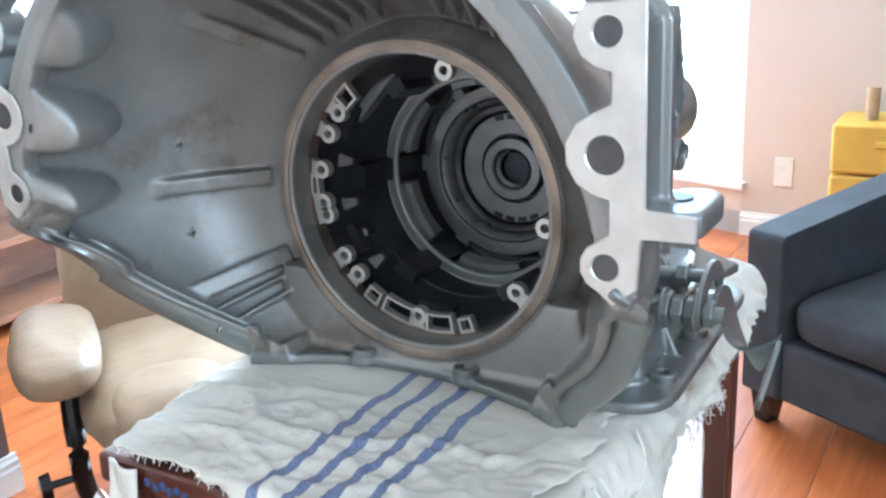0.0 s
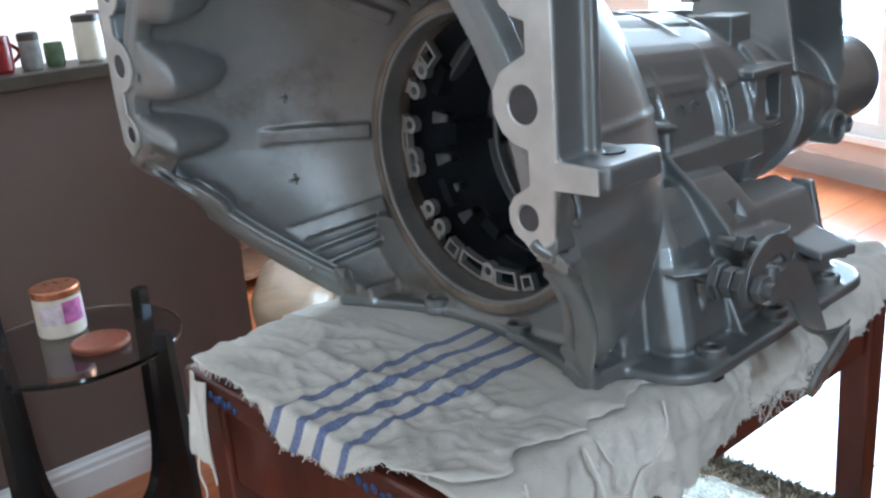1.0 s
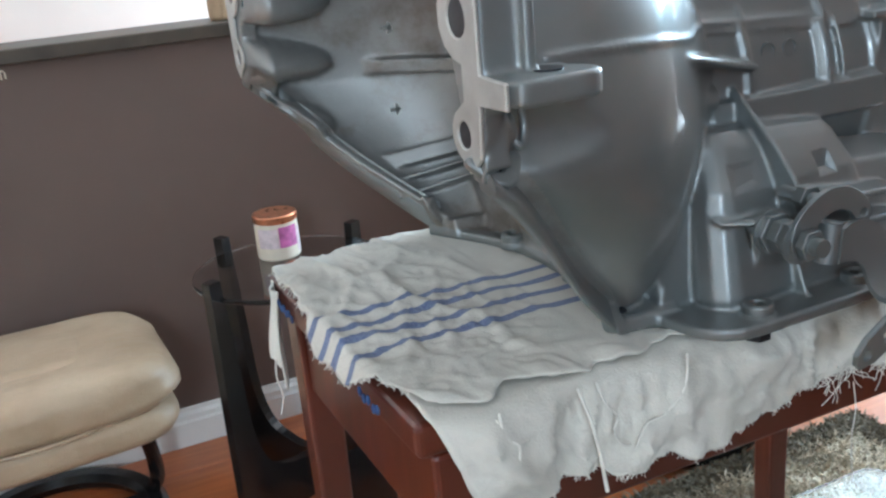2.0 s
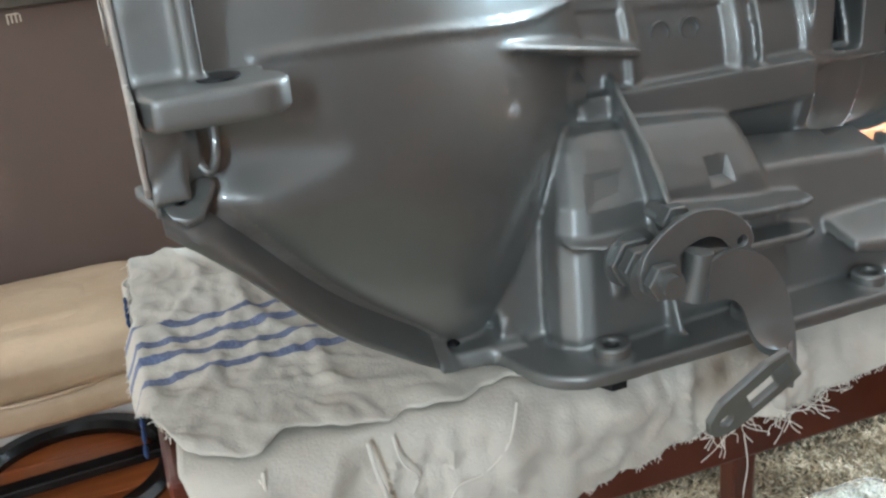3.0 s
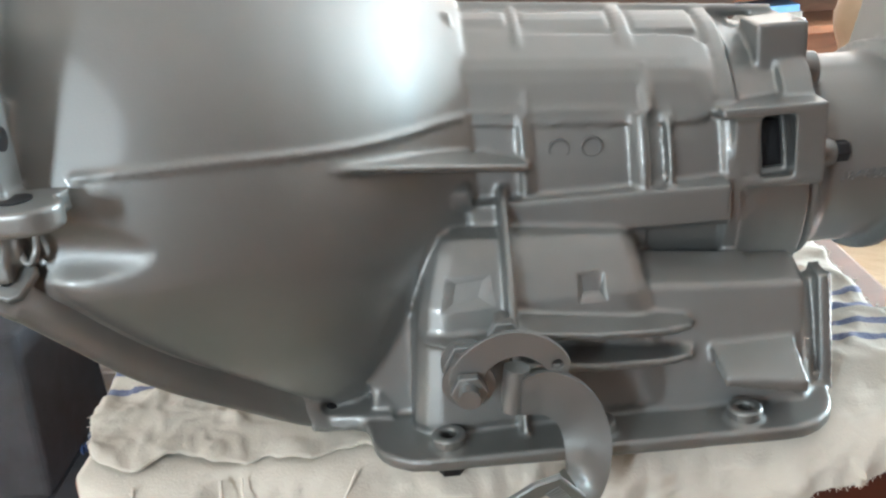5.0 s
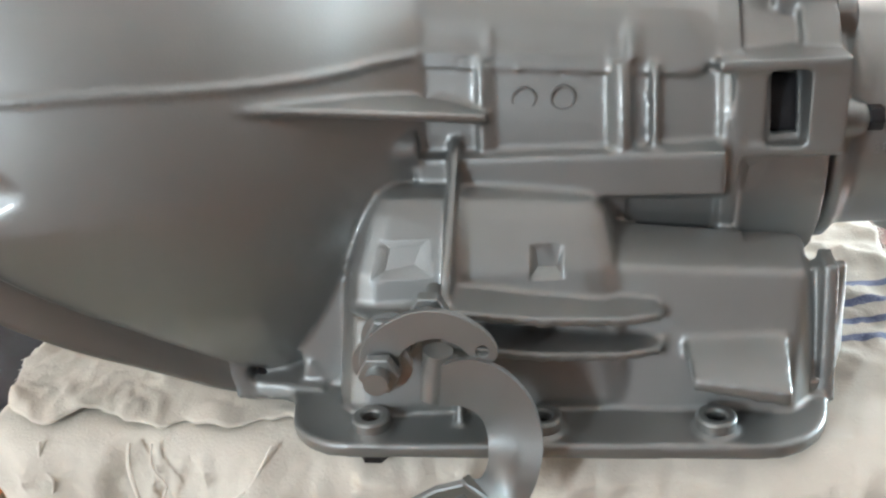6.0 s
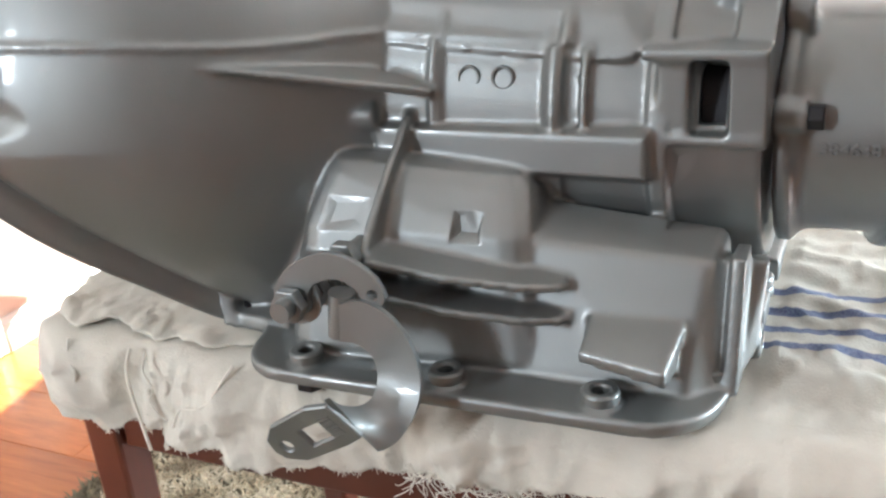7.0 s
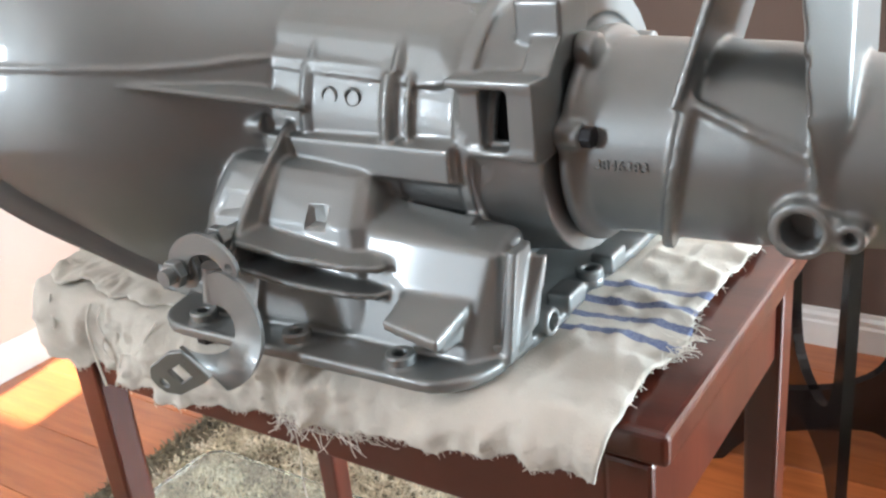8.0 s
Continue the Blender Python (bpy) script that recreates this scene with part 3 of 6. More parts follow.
for i in range(NX):
    for j in range(NP):
        bm.faces.new((rows_o[i][j], rows_o[i][j + 1], rows_o[i + 1][j + 1], rows_o[i + 1][j]))
        bm.faces.new((rows_i[i][j], rows_i[i + 1][j], rows_i[i + 1][j + 1], rows_i[i][j + 1]))
    for j in (0, NP):
        bm.faces.new((rows_o[i][j], rows_o[i + 1][j], rows_i[i + 1][j], rows_i[i][j]))
for j in range(NP):
    for i in (0, NX):
        bm.faces.new((rows_o[i][j], rows_i[i][j], rows_i[i][j + 1], rows_o[i][j + 1]))
# lands at the feet of the lower lips
for side in (0, 1):
    # bolt land where lip meets the rail
    s = -1 if side == 0 else 1
    hull(bm, [(0.111, s * 0.111, 0.944), (0.120, s * 0.106, 0.943), (0.122, s * 0.1225, 0.912), (0.131, s * 0.1205, 0.911), (0.112, s * 0.102, 0.936), (0.131, s * 0.106, 0.910), (0.124, s * 0.1155, 0.934), (0.117, s * 0.1195, 0.93)])
    hull(bm, [(0.124, s * 0.119, 0.911), (0.125, s * 0.1175, 0.919), (0.165, s * 0.124, 0.911), (0.165, s * 0.122, 0.919), (0.128, s * 0.09, 0.911), (0.128, s * 0.094, 0.926), (0.165, s * 0.09, 0.911), (0.165, s * 0.09, 0.926)])
# flange rim, both sides and over the top
rim = ring(0, AX, 0.197, 60, 4, 176) + ring(0, AX, 0.181, 60, 176, 4)
plate(bm, [(y, z) for y, z in rim], [], Matrix.Translation((FACE, 0, 0)) @ YZ, 0.012)
for s in (-1, 1):
    hull(bm, [(x, s * y, z) for x in (FACE, 0.03) for y in (0.184, 0.199) for z in (1.064, 1.15)])
    hull(bm, [(x, s * y, z) for x, y, z in ((FACE, 0.184, 1.034), (FACE, 0.194, 1.034), (0.018, 0.184, 1.034), (0.018, 0.191, 1.034), (FACE, 0.184, 1.07), (FACE, 0.199, 1.07), (0.023, 0.184, 1.07), (0.022, 0.197, 1.07))])
    hull(bm, [(x, s * y, z) for x in (FACE, 0.022) for y, z in ((0.199, 1.15), (0.184, 1.15), (0.12, 1.195), (0.13, 1.2))])
    for y, z, r, deep in ((0.183, 1.053, 0.0105, 0.028), (0.183, 1.099, 0.0165, 0.028), (0.184, 1.146, 0.0135, 0.03)):
        cyl(bm, (FACE, s * y, z), (deep, s * y, z), r, r * 0.95, 28)
    # back lip of the joint
    hull(bm, [(x, s * y, z) for x in (0.0275, 0.0325) for y in (0.184, 0.2035) for z in (1.079, 1.15)] + [(0.03, s * 0.195, 1.162), (0.0325, s * 0.195, 1.162)])
    # starter ear
    if s < 0:
        plate(bm, [(0.0115, -0.186), (0.0115, -0.214), (0.0155, -0.2205), (0.042, -0.2205)] + ring(0.044, -0.2085, 0.012, 8, -90, 60) + [(0.052, -0.188)], [], pose(0, 0, 1.067), 0.0105)
    # seam along the skin
    tube(bm, [on_bell(0.05 + 0.164 * k / 24, (lambda q: q if s < 0 else 180 - q)(lerp_table(SEAM, 0.05 + 0.164 * k / 24)), -0.0004) for k in range(25)], 0.0019, 8)
# ribs inside the bell
for phi, wide in ((14, 0.002), (22, 0.002), (30, 0.002), (38, 0.002), (46, 0.002), (56, 0.002), (62, 0.002), (68, 0.002), (74, 0.002), (80, 0.002), (101, 0.002), (107, 0.002), (113, 0.002), (119, 0.002), (125, 0.002), (135, 0.0055), (177, 0.0055), (203, 0.006), (209, 0.0015), (214, 0.0015)):
    pts = []
    for x, up in ((0.167, 0.012), (0.13, 0.010), (0.082, 0.0)) if 50 < phi < 130 else ((0.166, 0.007), (0.13, 0.006), (0.098, 0.0)) if phi > 50 else ((0.166, 0.007), (0.11, 0.006), (0.045, 0.0)):
        p = on_bell(x, phi, -WALL - up)
        t = on_bell(x, phi + 90, 0) - Vector((x, 0, AX))
        t.normalize()
        n = Vector((0, p.y, p.z - AX)).normalized()
        for w in (-wide, wide):
            pts += [p + t * w, p + t * w + n * (up + 0.003)]
    hull(bm, pts)
# bore collar and front wall
lathe(bm, [(0.0935, 0.152), (0.1035, 0.152), (0.1045, 0.158), (0.113, 0.172), (0.112, 0.182), (0.0935, 0.184)], Matrix.Translation((0, 0, AX)) @ Matrix(((0, 0, 1, 0), (1, 0, 0, 0), (0, 1, 0, 0), (0, 0, 0, 1))), 72, True)
# case barrel, hollow to the front
AXM = Matrix.Translation((0, 0, AX)) @ Matrix(((0, 0, 1, 0), (1, 0, 0, 0), (-0.0, 1, -0.07, 0.0126), (0, 0, 0, 1)))
lathe(bm, [(0.0935, 0.176), (0.0935, 0.19), (0.0915, 0.197), (0.0815, 0.213), (0.0795, 0.325), (0.072, 0.335), (0.072, 0.385), (0.02, 0.385), (0.02, 0.396), (0.0735, 0.396), (0.076, 0.375), (0.0815, 0.35), (0.0842, 0.3), (0.0858, 0.216), (0.0975, 0.2), (0.105, 0.19), (0.105, 0.18)], AXM, 72, True)
# rings round the barrel
for x, r, w in ((0.246, 0.0870, 0.0022), (0.303, 0.0868, 0.005), (0.352, 0.0845, 0.006)):
    lathe(bm, [(0.07, x - w), (r, x - w * 0.7), (r, x + w * 0.7), (0.07, x + w)], AXM, 60, True)


# end flange of the case, over the top only
plate(bm, ring(0, axis_z(0.39), 0.081, 44, 2, 178) + ring(0, axis_z(0.39), 0.066, 44, 178, 2), [], Matrix.Translation((0.3825, 0, 0)) @ YZ, 0.0165)


def barrel(x, phi, r):
    return Vector((x, -r * math.cos(radians(phi)), axis_z(x) + r * math.sin(radians(phi))))


tube(bm, [barrel(0.205 + 0.19 * k / 12, 90, 0.0862 - 0.004 * k / 12) for k in range(13)], 0.0035, 8)
for s in (-1, 1):
    # the level seam
    path = []
    for k in range(13):
        x = 0.208 + 0.187 * k / 12
        z = 1.0655 - 0.0095 * min(1.0, (x - 0.208) / 0.15)
        r = 0.0862 - 0.004 * k / 12
        path.append((x, s * math.sqrt(r * r - (z - axis_z(x)) ** 2), z))
    tube(bm, path, 0.0024, 8)
# short upright ribs under and over the seam
for x, z0, z1, w in ((0.2435, 1.024, 1.061, 0.0022), (0.305, 1.022, 1.058, 0.0042), (0.319, 1.022, 1.057, 0.002), (0.247, 1.062, 1.085, 0.002), (0.309, 1.058, 1.08, 0.0035)):
    path = [(x, -math.sqrt(max(0.0004, 0.0862 ** 2 - (z0 + (z1 - z0) * k / 6 - axis_z(x)) ** 2)), z0 + (z1 - z0) * k / 6) for k in range(7)]
    tube(bm, path, w, 8)
# round oil gallery high on the side, ledge low on the side
for mid in (44, 136):
    pts = []
    for x, fat in ((0.20, 0.0225), (0.333, 0.0222), (0.340, 0.0205), (0.345, 0.0165)):
        wide = math.degrees(math.asin(fat / 0.067)) * 0.97
        for k in range(9):
            d = -wide + 2 * wide * k / 8
            reach = 0.067 * math.cos(radians(d)) + math.sqrt(max(0.0, fat ** 2 - (0.067 * math.sin(radians(d))) ** 2))
            pts += [barrel(x, mid + d, max(reach, 0.0855)), barrel(x, mid + d, 0.0845)]
    hull(bm, pts)
hull(bm, [barrel(x, p, r) for x, k in ((0.2, 0.0873), (0.302, 0.0862)) for p in (25, 31, 37, 43, 49) for r in (0.083, k)])
hull(bm, [(x, y, z) for x in (0.213, 0.349) for y, z in ((-0.082, 1.0235), (-0.0915, 1.0205), (-0.0925, 1.0015), (-0.077, 0.9955))])
# slot frame and lug ahead of the tail joint
for z in (1.056, 1.018):
    hull(bm, [(x, y, z + d) for x in (0.345, 0.399) for y in (-0.05, -0.0845) for d in (-0.0025, 0.0025)])
hull(bm, [(x, y, z) for x in (0.383, 0.399) for y in (-0.05, -0.084) for z in (1.018, 1.056)])
hull(bm, [(x, y, z) for x in (0.352, 0.366) for y in (-0.05, -0.083) for z in (1.018, 1.056)])
hull(bm, [(x, y, z) for x in (0.372, 0.3995) for y in (-0.05, -0.018) for z in (1.06, 1.094)])
# raised caps along the top between the rings
for x0, x1 in ((0.212, 0.2405), (0.2505, 0.296), (0.311, 0.344)):
    hull(bm, [barrel(x, p, r) for x in (x0, x1) for p in (66, 72, 78, 84) for r in (0.081, 0.0872 - 0.02 * (x0 - 0.21) if 66 < p < 84 else 0.085)])
# vent boss at the neck
cyl(bm, (0.195, -0.038, 1.103), (0.212, -0.036, 1.106), 0.0075, 0.0065)
# fin under the seam, peg beneath it
hull(bm, [(0.134, -0.150, 1.067), (0.134, -0.153, 1.0645), (0.20, -0.088, 1.053), (0.20, -0.088, 1.047), (0.19, -0.1185, 1.0535), (0.19, -0.1185, 1.0495), (0.246, -0.081, 1.0405), (0.246, -0.081, 1.036), (0.246, -0.0915, 1.0405), (0.246, -0.0915, 1.036)])
cyl(bm, (0.180, -0.094, 1.027), (0.214, -0.0875, 1.0255), 0.0075)
hull(bm, [(x, y, z) for x in (0.214, 0.25) for y in (-0.0808, -0.0845) for z in (1.0195, 1.0305)])
# valve-body sump walls


def puffed(points, r):
    """Solid with round edges: the hull of balls at its corners."""
    out = []
    for p in points:
        for a in range(0, 360, 30):
            for b in (-90, -60, -30, 0, 30, 60, 90):
                out.append((p[0] + r * math.cos(radians(a)) * math.cos(radians(b)), p[1] + r * math.sin(radians(a)) * math.cos(radians(b)), p[2] + r * math.sin(radians(b))))
    hull(bm, out)


puffed([(0.191, -0.126, 0.922), (0.298, -0.117, 0.922), (0.1965, -0.113, 0.972), (0.288, -0.106, 0.970), (0.2025, -0.098, 0.9945), (0.284, -0.092, 0.988), (0.2025, -0.086, 0.992), (0.285, -0.084, 0.985), (0.205, -0.088, 0.922), (0.295, -0.078, 0.922)], 0.0165)
puffed([(0.296, -0.108, 0.972), (0.379, -0.104, 0.9665), (0.296, -0.127, 0.918), (0.3735, -0.1265, 0.918), (0.381, -0.118, 0.918), (0.296, -0.084, 0.98), (0.38, -0.083, 0.972), (0.296, -0.07, 0.918), (0.381, -0.07, 0.918)], 0.006)
# far side of the sump, plain
puffed([(0.18, 0.088, 0.98), (0.38, 0.088, 0.975), (0.17, 0.122, 0.918), (0.38, 0.115, 0.918), (0.175, 0.112, 0.96), (0.38, 0.1, 0.955), (0.17, 0.075, 0.918), (0.38, 0.075, 0.918)], 0.006)
# front wall over the rail, inside the bell, hollowed for the bore
plate(bm, [(-0.117, 0.914), (0.117, 0.914), (0.111, 0.972), (0.0805, 0.972)] + [(0.0945 * math.cos(radians(-35 - 110 * k / 16)), AX + 0.0945 * math.sin(radians(-35 - 110 * k / 16))) for k in range(17)] + [(-0.0805, 0.972), (-0.111, 0.972)], [], Matrix.Translation((0.154, 0, 0)) @ YZ, 0.03)
hull(bm, [(0.150, -0.117, 0.914), (0.150, 0.117, 0.914), (0.158, -0.117, 0.93), (0.158, 0.117, 0.93), (0.17, -0.117, 0.914), (0.17, 0.117, 0.914)])
# upright rib and two shelves
plate(bm, [(-0.0825, 1.03), (-0.092, 1.0265), (-0.1, 1.019), (-0.112, 1.0095), (-0.126, 0.998), (-0.138, 0.985), (-0.146, 0.975), (-0.150, 0.966), (-0.150, 0.953), (-0.1, 0.953), (-0.06, 0.97)], [], Matrix(((0.0, 0.02, 1, 0.2082), (1, 0, 0, 0), (0, 1, 0, 0), (0, 0, 0, 1))), 0.0042)
for z, dy in ((0.971, -0.004), (0.9555, -0.006)):
    plate(bm, [(0.232, -0.10), (0.232, -0.146 + dy), (0.27, -0.143 + dy), (0.305, -0.134 + dy), (0.319, -0.126 + dy), (0.322, -0.119 + dy), (0.318, -0.113 + dy), (0.30, -0.10)], [], Matrix(((1, 0, 0, 0), (0, 1, 0, 0), (-0.14, 0, 1, z + 0.14 * 0.232), (0, 0, 0, 1))), 0.0042)
box(bm, (0.232, -0.131, 0.956), (0.246, -0.1, 0.971))
cyl(bm, (0.3, -0.121, 0.947), (0.3, -0.121, 0.963), 0.004)
# gusset ahead of the shaft
hull(bm, [(0.182, -0.125, 0.967), (0.182, -0.13, 0.964), (0.205, -0.148, 0.963), (0.23, -0.135, 0.963), (0.23, -0.12, 0.967), (0.205, -0.146, 0.9665)])
hull(bm, [(x, y, z) for x in (0.204, 0.208) for y, z in ((-0.12, 0.963), (-0.146, 0.963), (-0.135, 0.93), (-0.12, 0.93))])
hull(bm, [(x, y, z) for x in (0.231, 0.2345) for y, z in ((-0.12, 0.947), (-0.135, 0.947), (-0.15, 0.914), (-0.12, 0.914))])
# drain block and upright end tab
hull(bm, [(0.331, -0.118, 0.949), (0.374, -0.116, 0.949), (0.332, -0.146, 0.9405), (0.371, -0.152, 0.9385), (0.332, -0.146, 0.9345), (0.371, -0.152, 0.931), (0.331, -0.118, 0.942), (0.374, -0.116, 0.942)])
hull(bm, [(0.364, -0.120, 0.938), (0.372, -0.118, 0.938), (0.365, -0.149, 0.935), (0.371, -0.1505, 0.935), (0.364, -0.12, 0.927), (0.372, -0.118, 0.927), (0.366, -0.145, 0.9275), (0.3705, -0.146, 0.9275)])
hull(bm, [(x, y, z) for x in (0.3895, 0.396) for y, z in ((-0.09, 0.9745), (-0.107, 0.9735), (-0.121, 0.914), (-0.095, 0.914))])
hull(bm, [(0.375, -0.108, 0.97), (0.391, -0.098, 0.97), (0.38, -0.121, 0.93), (0.391, -0.11, 0.93), (0.391, -0.085, 0.968), (0.378, -0.095, 0.93)])
hull(bm, [(x, y + d, z) for d in (0.0, 0.005) for x, y, z in ((0.376, -0.097, 0.9685), (0.404, -0.09, 0.967), (0.402, -0.102, 0.93), (0.394, -0.117, 0.915), (0.386, -0.117, 0.915))])
# pan rail
rail = [(0.118, 0.118), (0.138, 0.075), (0.149, 0.04), (0.151, 0.0), (0.146, -0.04), (0.134, -0.085), (0.122, -0.108), (0.130, -0.116), (0.142, -0.118), (0.150, -0.123), (0.1535, -0.133), (0.156, -0.144), (0.162, -0.1535), (0.172, -0.160), (0.185, -0.1625), (0.24, -0.1615), (0.30, -0.160), (0.358, -0.1585), (0.371, -0.156), (0.381, -0.149), (0.388, -0.139), (0.392, -0.125), (0.393, -0.108), (0.397, -0.06), (0.392, -0.02), (0.398, 0.05), (0.392, 0.12), (0.375, 0.145), (0.16, 0.145), (0.135, 0.128)]
plate(bm, [(p.x, p.y) for p in smooth_line([(x, y, 0) for x, y in rail], 3)][:-1], [], pose(0, 0, 0.9095), 0.0072)
BOSSES = [(0.151, -0.035), (0.150, 0.044), (0.158, -0.102), (0.194, -0.150), (0.269, -0.148), (0.342, -0.146), (0.384, -0.112), (0.39, -0.01), (0.392, 0.08)]
for x, y in BOSSES:
    cyl(bm, (x, y, 0.912), (x, y, 0.9185), 0.0092, 0.0088, 20)
cyl(bm, (0.380, -0.08, 0.9215), (0.4015, -0.08, 0.9215), 0.0095, 0.0088, 24)
for y in (-0.045, 0.015):
    box(bm, (0.384, y - 0.011, 0.914), (0.3995, y + 0.011, 0.9265))
cut = bmesh.new()
cyl(cut, (0.388, -0.08, 0.9215), (0.42, -0.08, 0.9215), 0.0052, None, 20)
box(cut, (0.2645, -0.13, 0.976), (0.2785, -0.1135, 0.989))
hull(cut, [(x, y, z) for x in (0.369, 0.3805) for y in (-0.1, -0.063) for z in (1.0235, 1.0505)])
hull(cut, [(x, y, z) for x in (0.3585, 0.381) for y in (-0.1, -0.0772) for z in (0.978, 1.0125)])
hull(cut, [(0.190, -0.15, 0.974), (0.2265, -0.15, 0.974), (0.196, -0.1245, 0.979), (0.222, -0.1245, 0.979), (0.193, -0.15, 0.999), (0.2245, -0.15, 0.999), (0.199, -0.1165, 0.993), (0.221, -0.1165, 0.993)])
case = cast_part("case_casting", bm, cut, "one-piece grey enamelled case with bell housing and pan rail", 0.0014, 4)


def bare_inside(p):
    """The unpainted inside of the bell."""
    if not 0.0 < p.x < 0.18:
        return False
    phi = math.degrees(math.atan2(p.z - AX, -p.y)) % 360
    phi = phi - 360 if phi > 270 else phi
    if min(phi, 180 - phi) < lerp_table(BELL_LOW, p.x) - 1:
        return p.z > 0.9178 and abs(p.y) < 0.1115 and p.x < 0.17
    skin = on_bell(p.x, phi, -WALL * 0.5)
    return math.hypot(p.y, p.z - AX) < math.hypot(skin.y, skin.z - AX)


case.data.materials.append(BARE_CAST)
for f in case.data.polygons:
    if bare_inside(f.center + Vector((0.27, 0, 0.91))):
        f.material_index = 1

# flared lower lips with a rounded edge
for side in (0, 1):
    bm = bmesh.new()
    rows = []
    for k in range(61):
        x = 0.0125 + 0.1125 * k / 60
        lo = lerp_table(BELL_LOW, x)
        band = 3.5 - 0.7 * k / 60
        fade = min(1.0, (0.14 - x) / 0.03) * min(1.0, max(0.0, (x - 0.011) / 0.015))
        row = []
        for d, o in ((band + 1.5, -0.014), (band + 0.4, -0.0072 * fade), (band - 0.3, -0.0058 * fade), (band * 0.5, 0.0012), (0.5, 0.0072), (-0.1, 0.0088), (-0.8, 0.0088), (-1.3, 0.0078), (-1.5, 0.006), (-1.3, -0.004), (0.5, -0.007)):
            p = lo + d
            row.append(bm.verts.new(on_bell(x, p if side == 0 else 180 - p, o)))
        rows.append(row)
    for ra, rb in zip(rows, rows[1:]):
        for j in range(len(ra)):
            bm.faces.new((ra[j], ra[(j + 1) % len(ra)], rb[(j + 1) % len(ra)], rb[j]))
    bm.faces.new(rows[0])
    bm.faces.new(rows[-1])
    gpart("lip_flange", bm, ENAMEL, angle=50)

# bolt holes at the lip's foot, as black discs for their shaded depth
for s in (-1, 1):
    bm = bmesh.new()
    n = Vector((0.55, s * 0.55, 0.62)).normalized()
    c = Vector((0.1335, s * 0.1125, 0.9235))
    cyl(bm, c - n * 0.006, c - n * 0.0008, 0.0026, None, 16)
    gpart("bolt_hole", bm, BOLT_AND_SHADE_BLACK)

# raised threaded bosses on the rail, a black disc for each hole's shade
for x, y in BOSSES:
    bm = bmesh.new()
    plate(bm, ring(x, y, 0.0086, 20), [ring(x, y, 0.0040, 14)], pose(0, 0, 0.9175), 0.0062)
    boss = bevelled(gpart("bolt_boss", bm, ENAMEL), 0.0012)
    bm = bmesh.new()
    cyl(bm, (x, y, 0.9176), (x, y, 0.919), 0.0039)
    gpart("threaded_hole", bm, BOLT_AND_SHADE_BLACK, "", boss)

# machined joint face of the bell, its bolt holes' shade painted by dark discs
bm = bmesh.new()
HOLES = [(0.183, 1.053, 0.0056), (0.183, 1.099, 0.0078), (0.184, 1.146, 0.0058)]


def side_outline(s):
    pts = []
    pts += [(s * 0.1995, 1.158), (s * 0.1995, 1.0785)]
    if s < 0:
        pts += [(-0.2195, 1.0775), (-0.2195, 1.067), (-0.198, 1.0665)]
    pts += [(s * 0.1965, 1.045), (s * 0.186, 1.037)]
    if s < 0:
        a = [(-0.183 + 0.0112 * math.cos(radians(q)), 1.053 + 0.0112 * math.sin(radians(q))) for q in (-75, -45, -15, 15, 45, 70)]
        b = [(-0.183 + 0.0172 * math.cos(radians(q)), 1.099 + 0.0172 * math.sin(radians(q))) for q in (-72, -45, -15, 15, 45, 75)]
        c = [(-0.184 + 0.0142 * math.cos(radians(q)), 1.146 + 0.0142 * math.sin(radians(q))) for q in (-70, -40, -10, 20, 50)]
    else:
        a = [(0.183 + 0.0112 * math.cos(radians(q)), 1.053 + 0.0112 * math.sin(radians(q))) for q in (255, 225, 195, 165, 135, 110)]
        b = [(0.183 + 0.0172 * math.cos(radians(q)), 1.099 + 0.0172 * math.sin(radians(q))) for q in (252, 225, 195, 165, 135, 105)]
        c = [(0.184 + 0.0142 * math.cos(radians(q)), 1.146 + 0.0142 * math.sin(radians(q))) for q in (250, 220, 190, 160, 130)]
    pts += a + [(s * 0.1845, 1.067), (s * 0.1845, 1.081)] + b + [(s * 0.1855, 1.119), (s * 0.1855, 1.131)] + c
    return pts


for s in (-1, 1):
    plate(bm, side_outline(s), [ring(s * y, z, r, 20) for y, z, r in HOLES], Matrix.Translation((FACE - 0.002, 0, 0)) @ YZ, 0.002)
    top = [(s * 0.1995, 1.159), (s * 0.176, 1.159), (s * 0.118, 1.196), (s * 0.0, 1.207), (s * 0.0, 1.222), (s * 0.125, 1.212)]
    plate(bm, top, [], Matrix.Translation((FACE - 0.002, 0, 0)) @ YZ, 0.002)
joint = bevelled(gpart("joint_face", bm, RAW_ALU, "bright machined joint face with bolt holes", smooth=False), 0.0006, 1)
for s in (-1, 1):
    for y, z, r in HOLES:
        bm = bmesh.new()
        cyl(bm, (FACE - 0.0012, s * y, z), (FACE - 0.0002, s * y, z), r + 0.0004, None, 20)
        gpart("bolt_hole", bm, DARK_STEEL_AND_SHADE, "", joint)
# black discs paint the shaded holes of the back lip and starter ear
for z, r in ((1.148, 0.0045), (1.1, 0.005)):
    bm = bmesh.new()
    cyl(bm, (0.0318, -0.1945, z), (0.0331, -0.1945, z), r, None, 20)
    gpart("bolt_hole", bm, BOLT_AND_SHADE_BLACK)
bm = bmesh.new()
cyl(bm, (0.036, -0.2035, 1.0772), (0.036, -0.2035, 1.0782), 0.0068, None, 24)
gpart("starter_bolt_hole", bm, BOLT_AND_SHADE_BLACK)
# wedge-shaped drain land and the loop of the joint's edge under the ear
n = Vector((0.05, -0.72, 0.69)).normalized()
t = Vector((1, 0, 0)) - n * n.x
t.normalize()
b3 = n.cross(t)
